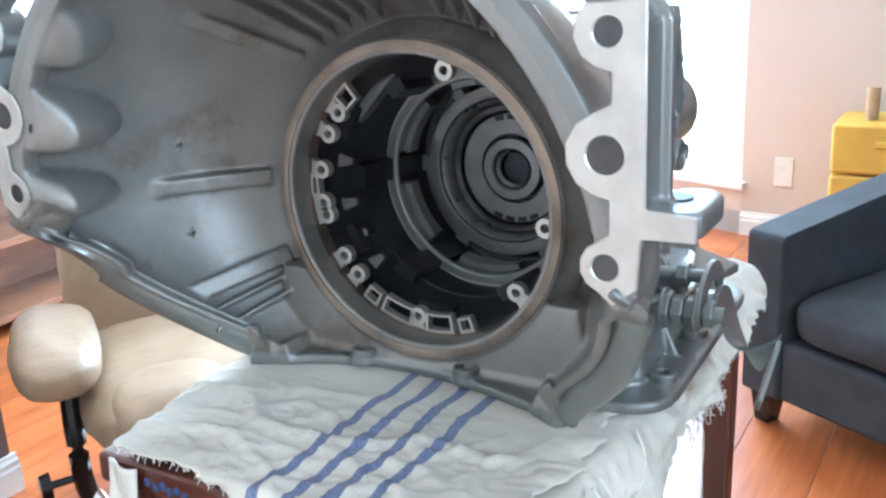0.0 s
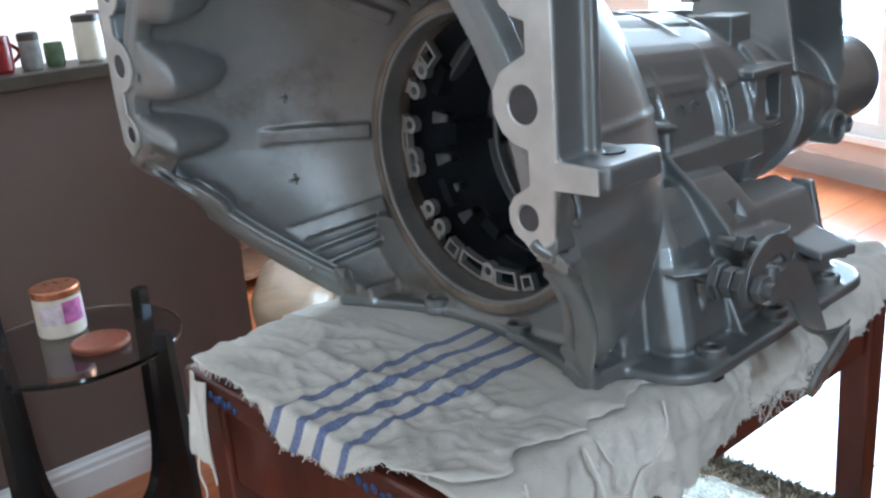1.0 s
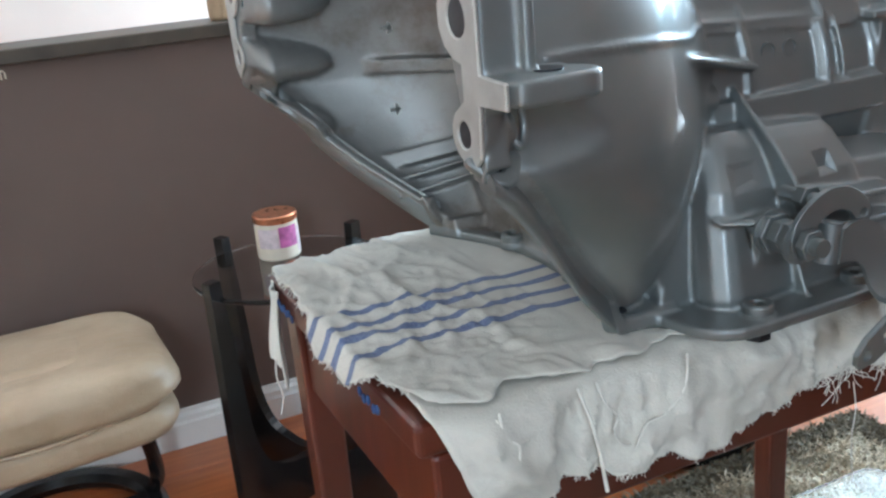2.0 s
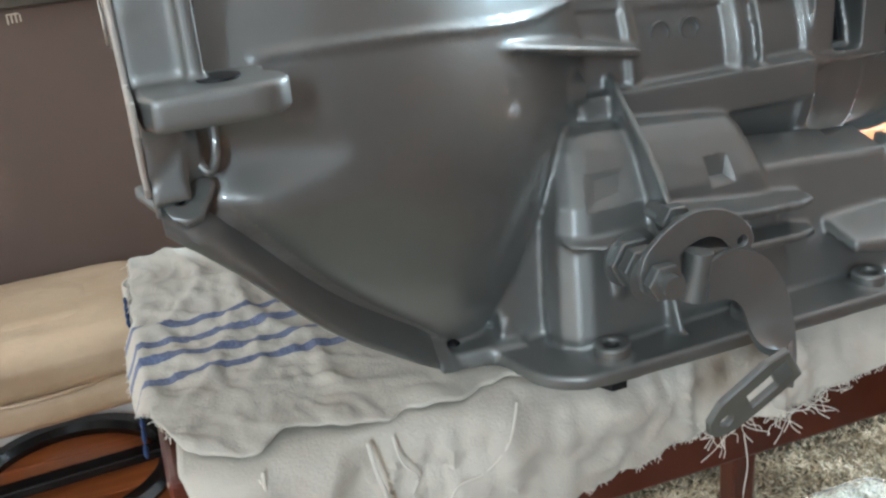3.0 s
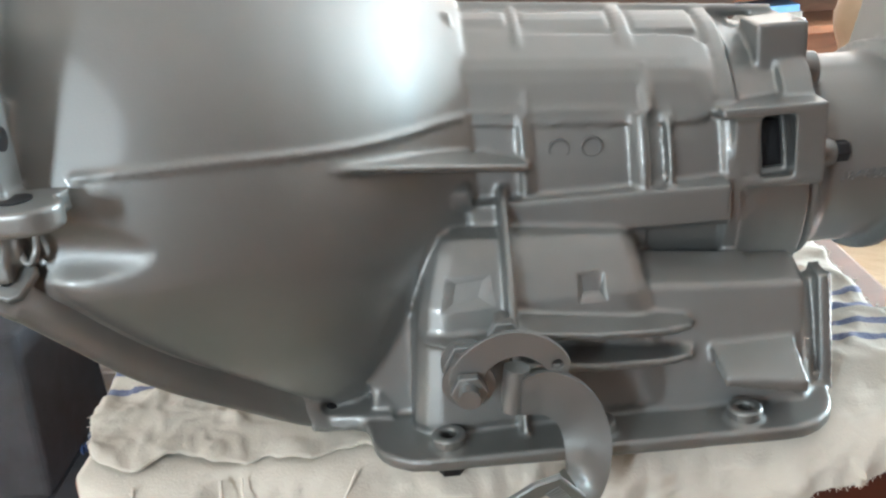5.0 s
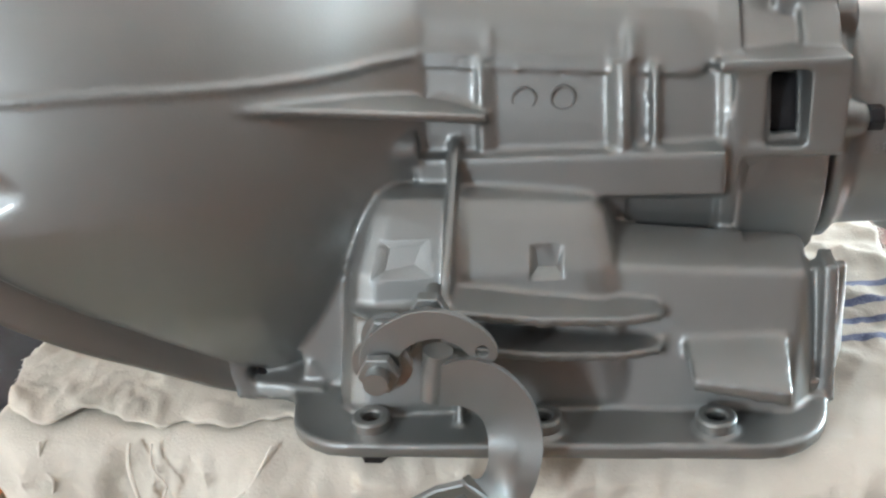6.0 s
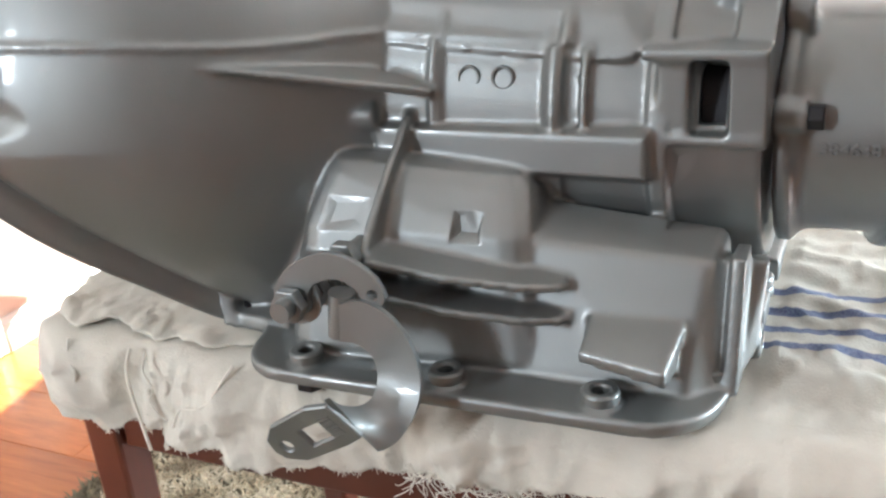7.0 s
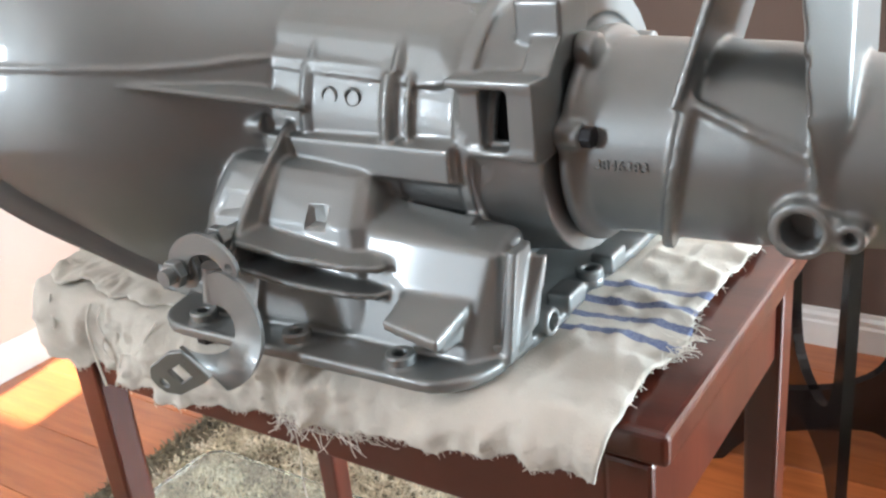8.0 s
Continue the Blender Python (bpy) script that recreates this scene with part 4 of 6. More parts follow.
c = Vector((0.0190, -0.1917, 1.0385))
lm = Matrix(((t.x, b3.x, n.x, c.x), (t.y, b3.y, n.y, c.y), (t.z, b3.z, n.z, c.z), (0, 0, 0, 1)))
bm = bmesh.new()
plate(bm, [(-0.013, 0.0075), (-0.0125, 0.0045), (-0.004, -0.0065), (0.001, -0.0085), (0.006, -0.007), (0.012, 0.0035), (0.0115, 0.007), (0.0, 0.0095)], [ring(0.0, 0.001, 0.0021, 14)], Matrix.Translation(n * -0.003) @ lm, 0.0045)
land = bevelled(gpart("drain_land", bm, ENAMEL), 0.0012)
# black disc stands for the shade inside the drain hole
bm = bmesh.new()
cyl(bm, c - n * 0.003 + b3 * 0.001, c - n * 0.001 + b3 * 0.001, 0.002, None, 16)
gpart("drain_slot", bm, BOLT_AND_SHADE_BLACK, "", land)
bm = bmesh.new()
tube(bm, smooth_line([(0.0262, -0.186, 1.067), (0.0262, -0.1895, 1.053), (0.0295, -0.1915, 1.0465), (0.033, -0.189, 1.052), (0.0335, -0.185, 1.067)], 5), 0.0017, 10)
gpart("edge_loop", bm, ENAMEL)

# ---- inside the bore ----
bm = bmesh.new()
lathe(bm, [(0.0965, 0.1512), (0.098, 0.1508), (0.1022, 0.1512), (0.1032, 0.1535), (0.0965, 0.1535)], TURN, 96, True)
gpart("bore_rim", bm, BRONZED, "brown heat-stained machined rim")
bm = bmesh.new()
lathe(bm, [(0.0964, 0.1515), (0.0975, 0.153), (0.0938, 0.1765), (0.092, 0.1765)], TURN, 96, True)
gpart("bore_bush", bm, BRONZED, "brown stained bore wall")
# pump seat: lugs with holes and windows round the rim
for deg in (78, 141, 153, 171, 187, 193, 214, 225, 262, 318, 352):
    lug = bmesh.new()
    y, z = -0.0835 * math.cos(radians(deg)) , 0.0835 * math.sin(radians(deg))
    m = Matrix.Translation((0.1705, 0, AX)) @ YZ
    y2, z2 = -0.090 * math.cos(radians(deg)), 0.090 * math.sin(radians(deg))
    plate(lug, ring(y, z, 0.0062, 18), [ring(y, z, 0.0030, 12)], m, 0.006)
    plate(lug, [(y + (y2 - y) * k - (z2 - z) * w * 0.9, z + (z2 - z) * k + (y2 - y) * w * 0.9) for k, w in ((0.75, -0.8), (1.3, -1.0), (1.3, 1.0), (0.75, 0.8))], [], Matrix.Translation((0.0004, 0, 0)) @ m, 0.0056)
    gpart("pump_lug", lug, RAW_ALU, "bright machined lug with a bolt hole")
for d0, d1, r0 in ((128, 137, 0.079), (233, 241, 0.0815), (243, 259, 0.0795), (266, 280, 0.0795), (283, 290, 0.082), (174, 184, 0.086)):
    o = [(-r * math.cos(radians(d)), r * math.sin(radians(d))) for r, ds in ((0.0925, [d0 + (d1 - d0) * k / 8 for k in range(9)]), (r0, [d1 - (d1 - d0) * k / 8 for k in range(9)])) for d in ds]
    i = [(-r * math.cos(radians(d)), r * math.sin(radians(d))) for r, ds in ((0.0905, [d0 + 1.3 + (d1 - d0 - 2.6) * k / 8 for k in range(9)]), (r0 + 0.0016, [d1 - 1.3 - (d1 - d0 - 2.6) * k / 8 for k in range(9)])) for d in ds]
    lug = bmesh.new()
    plate(lug, o, [i], Matrix.Translation((0.1705, 0, AX)) @ YZ, 0.006)
    gpart("pump_window", lug, RAW_ALU, "bright machined oil passage rim")
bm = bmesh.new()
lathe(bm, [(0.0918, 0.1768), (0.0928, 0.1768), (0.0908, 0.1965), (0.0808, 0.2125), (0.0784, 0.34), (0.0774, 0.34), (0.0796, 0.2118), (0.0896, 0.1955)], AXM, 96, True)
gpart("bore_liner", bm, DARK_INNER, "dark bore wall")


def bore_block(name, deg, wide, x0, x1, r0, r1, mat):
    """A raised land on the bore wall, curved to it."""
    bm = bmesh.new()
    hull(bm, [(x, -r * math.cos(radians(deg + d)), axis_z(x) + r * math.sin(radians(deg + d))) for x in (x0, x1) for d in (-wide, 0, wide) for r in (r0, r1)])
    return gpart(name, bm, mat)


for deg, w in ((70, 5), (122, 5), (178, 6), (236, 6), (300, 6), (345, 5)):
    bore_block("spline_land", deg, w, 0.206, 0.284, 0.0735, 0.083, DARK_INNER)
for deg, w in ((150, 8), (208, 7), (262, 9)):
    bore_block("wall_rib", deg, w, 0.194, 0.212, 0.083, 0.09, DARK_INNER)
for deg in (170, 191, 207, 222):
    bm = bmesh.new()
    c = Vector((0.203, -0.083 * math.cos(radians(deg)), axis_z(0.203) + 0.083 * math.sin(radians(deg))))
    d = Vector((0, c.y, c.z - axis_z(0.203))).normalized()
    hull(bm, [c + d * a + Vector((x, 0, 0)) + d.cross(Vector((1, 0, 0))) * w for a, x, w in ((0.007, -0.007, -0.006), (0.007, -0.007, 0.006), (0.007, 0.013, -0.005), (0.007, 0.013, 0.005), (-0.004, 0.0, -0.003), (-0.004, 0.0, 0.003), (-0.004, 0.009, -0.0025), (-0.004, 0.009, 0.0025))])
    bevelled(gpart("cast_lug", bm, DARK_STEEL_AND_SHADE, "shiny worn cast lug"), 0.0015)
# seat ledge of the clutch, broken where the lands run through
for d0, d1 in ((84, 112), (132, 168), (188, 226), (248, 290), (310, 336), (356, 420)):
    bm = bmesh.new()
    arc = lambda r, q0, q1: [(-r * math.cos(radians(q0 + (q1 - q0) * k / 12)), r * math.sin(radians(q0 + (q1 - q0) * k / 12))) for k in range(13)]
    for x, r0, r1, w in ((0.247, 0.0705, 0.0795, 0.014), (0.254, 0.0655, 0.0795, 0.012)):
        plate(bm, arc(r1, d0, d1) + arc(r0, d1, d0), [], Matrix.Translation((x, 0, axis_z(x))) @ YZ, w)
    bevelled(gpart("clutch_seat", bm, SEAT_STEEL, "dull grey stepped clutch seat"), 0.0008, 1)
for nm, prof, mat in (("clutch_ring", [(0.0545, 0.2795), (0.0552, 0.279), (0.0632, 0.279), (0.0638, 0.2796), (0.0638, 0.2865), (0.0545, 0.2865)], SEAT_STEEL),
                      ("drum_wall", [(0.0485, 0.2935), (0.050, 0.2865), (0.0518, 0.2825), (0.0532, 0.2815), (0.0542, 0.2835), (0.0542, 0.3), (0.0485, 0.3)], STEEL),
                      ("clutch_ring", [(0.0432, 0.2925), (0.0445, 0.2915), (0.0478, 0.2915), (0.0482, 0.2935), (0.0482, 0.3), (0.0432, 0.3)], DARK_STEEL_AND_SHADE),
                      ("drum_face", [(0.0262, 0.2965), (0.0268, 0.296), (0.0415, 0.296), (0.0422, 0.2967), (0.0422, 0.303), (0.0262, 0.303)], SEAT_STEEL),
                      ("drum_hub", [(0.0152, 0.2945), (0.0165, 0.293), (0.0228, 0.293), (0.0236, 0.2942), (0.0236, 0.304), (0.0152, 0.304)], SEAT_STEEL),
                      ("hub_bush", [(0.0118, 0.2975), (0.0146, 0.2965), (0.0146, 0.31), (0.0118, 0.31)], DARK_STEEL_AND_SHADE),
                      # black plug added inside the case to paint the side slot's depth dark
                      ("inner_drum", [(0.0, 0.335), (0.068, 0.335), (0.068, 0.39), (0.0, 0.39)], BOLT_AND_SHADE_BLACK),
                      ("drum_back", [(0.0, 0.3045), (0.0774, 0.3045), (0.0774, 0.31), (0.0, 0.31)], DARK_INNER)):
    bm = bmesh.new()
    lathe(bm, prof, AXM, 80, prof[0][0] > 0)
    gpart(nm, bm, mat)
# tongues of the clutch ring in the lands
for deg, w in ((178, 5), (236, 5), (300, 5), (122, 4)):
    bore_block("ring_tongue", deg, w, 0.2792, 0.2866, 0.062, 0.0695, SEAT_STEEL)
# spring slots round the drum face, black arcs standing for their shaded depth
for deg in (60, 75, 90, 105, 250, 265, 280, 295):
    bm = bmesh.new()
    arc = [(-r * math.cos(radians(deg + d)), r * math.sin(radians(deg + d))) for r, ds in ((0.0412, (-5, 0, 5)), (0.0375, (5, 0, -5))) for d in ds]
    plate(bm, arc, [], Matrix.Translation((0.2954, 0, axis_z(0.2954))) @ YZ, 0.001)
    gpart("spring_slot", bm, BOLT_AND_SHADE_BLACK)

# ---- tail housing ----
TZ = 1.0085
bm = bmesh.new()
TM = Matrix.Translation((0, 0, TZ)) @ Matrix(((0, 0, 1, 0), (1, 0, 0, 0), (0, 1, 0, 0), (0, 0, 0, 1)))
lathe(bm, [(0.0, 0.3995), (0.0625, 0.3995), (0.063, 0.4065), (0.0595, 0.4085), (0.0562, 0.413), (0.0557, 0.445), (0.0545, 0.50), (0.048, 0.56), (0.042, 0.62), (0.042, 0.64), (0.0, 0.64)], TM, 64)
for deg in (62, 140, 200):
    y, z = -0.0625 * math.cos(radians(deg)), 0.0625 * math.sin(radians(deg))
    cyl(bm, (0.3995, y, TZ + z), (0.412, y, TZ + z), 0.0105, 0.0098)
cyl(bm, (0.398, -0.0585, 1.024), (0.414, -0.0585, 1.024), 0.0076, 0.0072)
# ring fin, mounting fins and bracket over the tail
FM = Matrix.Translation((0.4515, 0, TZ)) @ pose(0, 0, 0, 0, 9, 12) @ Matrix(((0, 0, 1, 0), (1, 0, 0, 0), (0, 1, 0, 0), (0, 0, 0, 1)))
lathe(bm, [(0.045, -0.004), (0.0625, -0.003), (0.0625, 0.003), (0.045, 0.004)], FM, 60, True)
hull(bm, [(0.459, -0.055, 1.04), (0.464, -0.055, 1.04), (0.459, 0.05, 1.05), (0.464, 0.05, 1.05), (0.478, -0.03, 1.12), (0.484, -0.03, 1.12), (0.478, 0.05, 1.12), (0.484, 0.05, 1.12)])
hull(bm, [(0.533, -0.05, 0.985), (0.538, -0.05, 0.985), (0.528, -0.062, 1.04), (0.544, -0.046, 1.04), (0.520, -0.058, 1.12), (0.541, -0.036, 1.12), (0.533, 0.05, 0.985), (0.538, 0.05, 0.985), (0.520, 0.05, 1.12), (0.536, 0.05, 1.12)])
hull(bm, [(0.478, -0.03, 1.112), (0.53, -0.055, 1.112), (0.478, 0.05, 1.112), (0.53, 0.05, 1.112), (0.478, -0.03, 1.12), (0.53, -0.055, 1.12), (0.478, 0.05, 1.12), (0.53, 0.05, 1.12)])
tube(bm, [(0.466, -0.046, 1.043), (0.50, -0.050, 1.03), (0.53, -0.049, 1.018)], 0.003, 8)
cyl(bm, (0.526, -0.03, 0.9845), (0.526, -0.060, 0.9845), 0.0155, 0.0148, 32)
cyl(bm, (0.549, -0.03, 0.983), (0.549, -0.058, 0.983), 0.0085, 0.008, 24)
hull(bm, [(x, y, z + 0.0085) for y in (-0.03, -0.054) for x, z in ((0.526, 0.962), (0.549, 0.967), (0.526, 0.99), (0.549, 0.981))])
cut = bmesh.new()
cyl(cut, (0.527, -0.034, 0.9845), (0.527, -0.08, 0.9845), 0.0096, None, 28)
cyl(cut, (0.549, -0.046, 0.983), (0.549, -0.08, 0.983), 0.0034, None, 16)
tail = cast_part("tail_housing", bm, cut, "grey enamelled tail housing with cast numerals", 0.0017, 4)
# black discs paint the bottoms of the ports as deep shade
for x, z, r, y in ((0.527, 0.9845, 0.0094, -0.0365), (0.549, 0.983, 0.0032, -0.0475)):
    bm = bmesh.new()
    cyl(bm, (x, y + 0.003, z), (x, y, z), r, None, 28)
    gpart("port", bm, BOLT_AND_SHADE_BLACK, "", tail)


def hexagon(bm, a, b, r):
    cyl(bm, a, b, r, None, 6)


bm = bmesh.new()
hexagon(bm, (0.4136, -0.0585, 1.024), (0.4205, -0.0585, 1.024), 0.0062)
bevelled(gpart("joint_bolt", bm, BOLT_AND_SHADE_BLACK, "black hex bolt", tail, smooth=False), 0.0008)
# bolt through the bracket on the tail
bm = bmesh.new()
hexagon(bm, (0.418, 0.02, 1.108), (0.430, 0.02, 1.108), 0.0105)
bevelled(gpart("bracket_nut", bm, STEEL, "zinc hex nut", smooth=False), 0.001)
bm = bmesh.new()
cyl(bm, (0.43, 0.02, 1.108), (0.49, 0.02, 1.112), 0.006)
gpart("bracket_bolt", bm, STEEL)
bm = bmesh.new()
hexagon(bm, (0.194, -0.150, 0.9025), (0.194, -0.150, 0.9094), 0.0075)
gpart("rail_bolt", bm, BOLT_AND_SHADE_BLACK, smooth=False)

# ---- selector and kickdown levers ----
bm = bmesh.new()
cyl(bm, (0.206, -0.128, 0.9605), (0.206, -0.183, 0.9605), 0.0050, None, 20)
shaft = gpart("selector_shaft", bm, ENAMEL)
for y0, y1, r in ((-0.147, -0.151, 0.0118), (-0.152, -0.159, 0.0098), (-0.1605, -0.1655, 0.0105), (-0.1715, -0.177, 0.0088)):
    bm = bmesh.new()
    hexagon(bm, (0.206, y0, 0.9605), (0.206, y1, 0.9605), r)
    bevelled(gpart("shaft_nut", bm, ENAMEL, "", shaft, smooth=False), 0.0007)
for y0, r in ((-0.1665, 0.0125), (-0.1458, 0.013)):
    bm = bmesh.new()
    cyl(bm, (0.206, y0, 0.9605), (0.206, y0 - 0.0014, 0.9605), r)
    gpart("washer", bm, ENAMEL, "", shaft)
# pivot screw above
bm = bmesh.new()
cyl(bm, (0.2245, -0.135, 0.977), (0.2245, -0.168, 0.977), 0.0042)
pivot = gpart("pivot_screw", bm, ENAMEL)
bm = bmesh.new()
hexagon(bm, (0.2245, -0.149, 0.977), (0.2245, -0.156, 0.977), 0.0082)
bevelled(gpart("pivot_nut", bm, ENAMEL, "", pivot, smooth=False), 0.0007)
# kickdown lever: an arched plate
out = smooth_line([(0.197, 0.963, 0), (0.200, 0.972, 0), (0.210, 0.981, 0), (0.224, 0.9865, 0), (0.238, 0.9845, 0), (0.249, 0.977, 0), (0.2535, 0.968, 0), (0.250, 0.9625, 0), (0.244, 0.9635, 0), (0.239, 0.970, 0), (0.230, 0.974, 0), (0.219, 0.971, 0), (0.214, 0.965, 0), (0.2135, 0.957, 0), (0.206, 0.952, 0), (0.199, 0.955, 0), (0.197, 0.963, 0)], 4)
bm = bmesh.new()
plate(bm, [(p.x, p.y) for p in out[:-1]], [ring(0.2475, 0.9685, 0.0026, 12)], Matrix.Translation((0, -0.167, 0)) @ XZ, 0.0032)
bevelled(gpart("kickdown_lever", bm, ENAMEL, "grey arched kickdown lever", smooth=False), 0.0006, 1)
# selector lever: sleeve, curved blade that twists out and down, foot with holes
bm = bmesh.new()
cyl(bm, (0.229, -0.1655, 0.966), (0.226, -0.1655, 0.944), 0.0062, 0.0062, 20)
sleeve = gpart("lever_sleeve", bm, ENAMEL)
inner = smooth_line([(0.229, -0.171, 0.944), (0.238, -0.171, 0.944), (0.245, -0.172, 0.940), (0.248, -0.173, 0.933), (0.2485, -0.176, 0.927), (0.248, -0.183, 0.923), (0.2465, -0.193, 0.925), (0.2445, -0.204, 0.932), (0.243, -0.2095, 0.9385)], 5)
outer = smooth_line([(0.231, -0.171, 0.963), (0.243, -0.171, 0.966), (0.257, -0.172, 0.960), (0.267, -0.173, 0.946), (0.2705, -0.176, 0.930), (0.268, -0.182, 0.917), (0.263, -0.188, 0.909), (0.258, -0.193, 0.9065), (0.2555, -0.1955, 0.9065)], 5)
bm = bmesh.new()
rows = []
for p, q in zip(inner, outer):
    rows.append([bm.verts.new(p.lerp(q, k / 4)) for k in range(5)])
for a, b in zip(rows, rows[1:]):
    for k in range(4):
        bm.faces.new((a[k], a[k + 1], b[k + 1], b[k]))
blade = gpart("selector_blade", bm, ENAMEL, "curved grey selector lever")
so = blade.modifiers.new("sheet", "SOLIDIFY")
so.thickness, so.offset = 0.0028, 0
blade.modifiers.new("edges", "EDGE_SPLIT").split_angle = radians(40)
# foot plate, facing out and down
fx = Vector((0.845, -0.04, 0.53)).normalized()
fn = Vector((0.114, -0.96, -0.254)).normalized()
fz = fn.cross(fx).normalized()
fn = fx.cross(fz).normalized()
centre = Vector((0.2295, -0.2035, 0.9165))
fm = Matrix((( fx.x, fz.x, fn.x, centre.x), (fx.y, fz.y, fn.y, centre.y), (fx.z, fz.z, fn.z, centre.z), (0, 0, 0, 1)))
foot = [(-0.0235, 0.006), (-0.0255, 0.0), (-0.0235, -0.007), (-0.015, -0.0125), (0.010, -0.0135), (0.021, -0.010), (0.022, 0.0115), (0.012, 0.0125), (-0.014, 0.0115)]
bm = bmesh.new()
plate(bm, [(x, -y) for x, y in foot], [ring(-0.0165, 0.0, 0.0032, 14), [(-0.004, -0.0055), (0.010, -0.0055), (0.010, 0.0045), (-0.004, 0.0045)]], fm, 0.0032)
bevelled(gpart("lever_foot", bm, ENAMEL, "flat lever end with round and square holes", blade, smooth=False), 0.0006, 1)

# cast numerals on the tail, worn letters on the lever foot
text = bpy.data.curves.new("numerals", "FONT")
text.body, text.size, text.extrude = "3846383", 0.0088, 0.0007
tmp = new("tmp", text)
letters = bpy.data.meshes.new_from_object(tmp.evaluated_get(bpy.context.evaluated_depsgraph_get()))
bpy.data.objects.remove(tmp)
for v in letters.vertices:
    # wrapped round the tail's barrel
    a = (v.co.y - 0.006) / 0.0608 + radians(3)
    r = 0.0564 + v.co.z
    v.co = G @ Vector((0.4185 + v.co.x, -r * math.cos(a), TZ + r * math.sin(a)))
letters.materials.append(ENAMEL)
numerals = new("cast_numerals", letters)
numerals.parent = gearbox
for k in range(7):
    bm = bmesh.new()
    box(bm, (0.0105, -0.006 + k * 0.0018, 0.0032), (0.0175, -0.0051 + k * 0.0018, 0.0036), fm)
    gpart("stamped_mark", bm, ENAMEL, smooth=False)
for x in (0.262, 0.279):
    bm = bmesh.new()
    plate(bm, ring(0, 0, 0.0056, 24), [ring(0, 0, 0.0046, 24)], Matrix.Translation((x, -0.0799, 1.0445)) @ pose(0, 0, 0, 0, 0, 0) @ XZ, 0.0022)
    gpart("cast_roundel", bm, ENAMEL)
for phi, x in ((167, 0.118), (189, 0.118)):
    bm = bmesh.new()
    c = on_bell(x, phi, -WALL)
    for d in ((0.004, 0), (0, 0.003)):
        box(bm, (c.x - 0.0012 - d[0], c.y - 0.0012, c.z - 0.0012 - d[1]), (c.x + 0.0012 + d[0], c.y + 0.0012, c.z + 0.0012 + d[1]))
    gpart("dial_mark", bm, RAW_ALU, smooth=False)

# ---- towel ----
towel = thing("towel", "off-white cotton tea towel with blue stripes and frayed edges", "towel", at=(0.2, 0, TOP))
TG = towel.matrix_world.inverted()
DROP = [(-0.02, 0.058), (0.07, 0.058), (0.15, 0.062), (0.21, 0.054), (0.25, 0.046), (0.31, 0.045), (0.37, 0.033), (0.47, 0.027)]


def ripple(x, y, s, a):
    return a * noise.noise(Vector((x * s, y * s, 3.7)))


def cloth(name, pos, nu, nv, label, thick=0.0012):
    bm = bmesh.new()
    uvl = bm.loops.layers.uv.new("cloth")
    grid, flat = [], {}
    for i in range(nu + 1):
        col = []
        for j in range(nv + 1):
            p, q = pos(i / nu, j / nv)
            v = bm.verts.new(TG @ Vector(p))
            flat[v] = q
            col.append(v)
        grid.append(col)
    for i in range(nu):
        for j in range(nv):
            f = bm.faces.new((grid[i][j], grid[i + 1][j], grid[i + 1][j + 1], grid[i][j + 1]))
            for lp in f.loops:
                lp[uvl].uv = flat[lp.vert]
    ob = part(name, bm, TOWEL, towel, label, True, 80)
    m = ob.modifiers.new("weave", "SOLIDIFY")
    m.thickness, m.offset = thick, 1
    return ob


def crease(x, y, seed):
    """Sharp-crested wrinkles, 0 to 1."""
    n = 0.0
    for k, s in enumerate((17.0, 34.0, 75.0)):
        p = Vector((x * s + 0.35 * y * s, y * s * 0.8 - 0.3 * x * s, seed + k))
        n += (1 - min(1.0, abs(noise.noise(p)) * 3.2)) ** 2 / (k + 1.4)
    return n


def lower_sheet(a, b):
    edge = -0.1365
    u0 = 0.002 + 0.012 * max(0.0, (b - 0.62) / 0.38)
    u = u0 + (0.464 - u0) * a
    far = min(0.136, 0.117 + 0.14 * u)
    if b < 0.62:
        v = far + (edge - far) * b / 0.62
        d = 0.0
    else:
        v = edge
        d = (b - 0.62) / 0.38 * (lerp_table(DROP, u) + ripple(u, 0, 40, 0.006) + ripple(u, 5, 150, 0.003))
    x, y = u + ripple(v, u, 25, 0.006) * (1 if a > 0.9 or a < 0.03 else 0.2), v
    z = TOP + 0.0022 + 0.0022 * (0.5 + 0.5 * noise.noise(Vector((u * 30, v * 22, 1)))) + 0.004 * max(0, noise.noise(Vector((u * 11 + v * 9, v * 40, 8)))) * (1 if u > 0.40 or u < 0.1 else 0.25)
    z += 0.004 * crease(u, v, 2.0) * (1 if u > 0.405 else 0.15)
    if d > 0:
        out = 0.013 * (1 - math.exp(-d / 0.012))
        y -= out + 0.005 * math.sin(u * 52 + 1.3 * math.sin(u * 23)) * min(1, d / 0.03) + 0.004 * noise.noise(Vector((u * 45, d * 60, 2))) + 0.0085 * crease(u, d * 0.6, 6.0) * min(1, d / 0.02)
        z -= max(0, d - 0.006 * (1 - math.exp(-d / 0.006)))
        x += 0.01 * math.sin(u * 37) * d / 0.06
    if u < -0.006:
        z -= (-0.006 - u) * 1.1
        x -= 0.002
    if v > 0.134:
        z -= (v - 0.134) * 1.0
    return (x, y, z), (u, v - d)


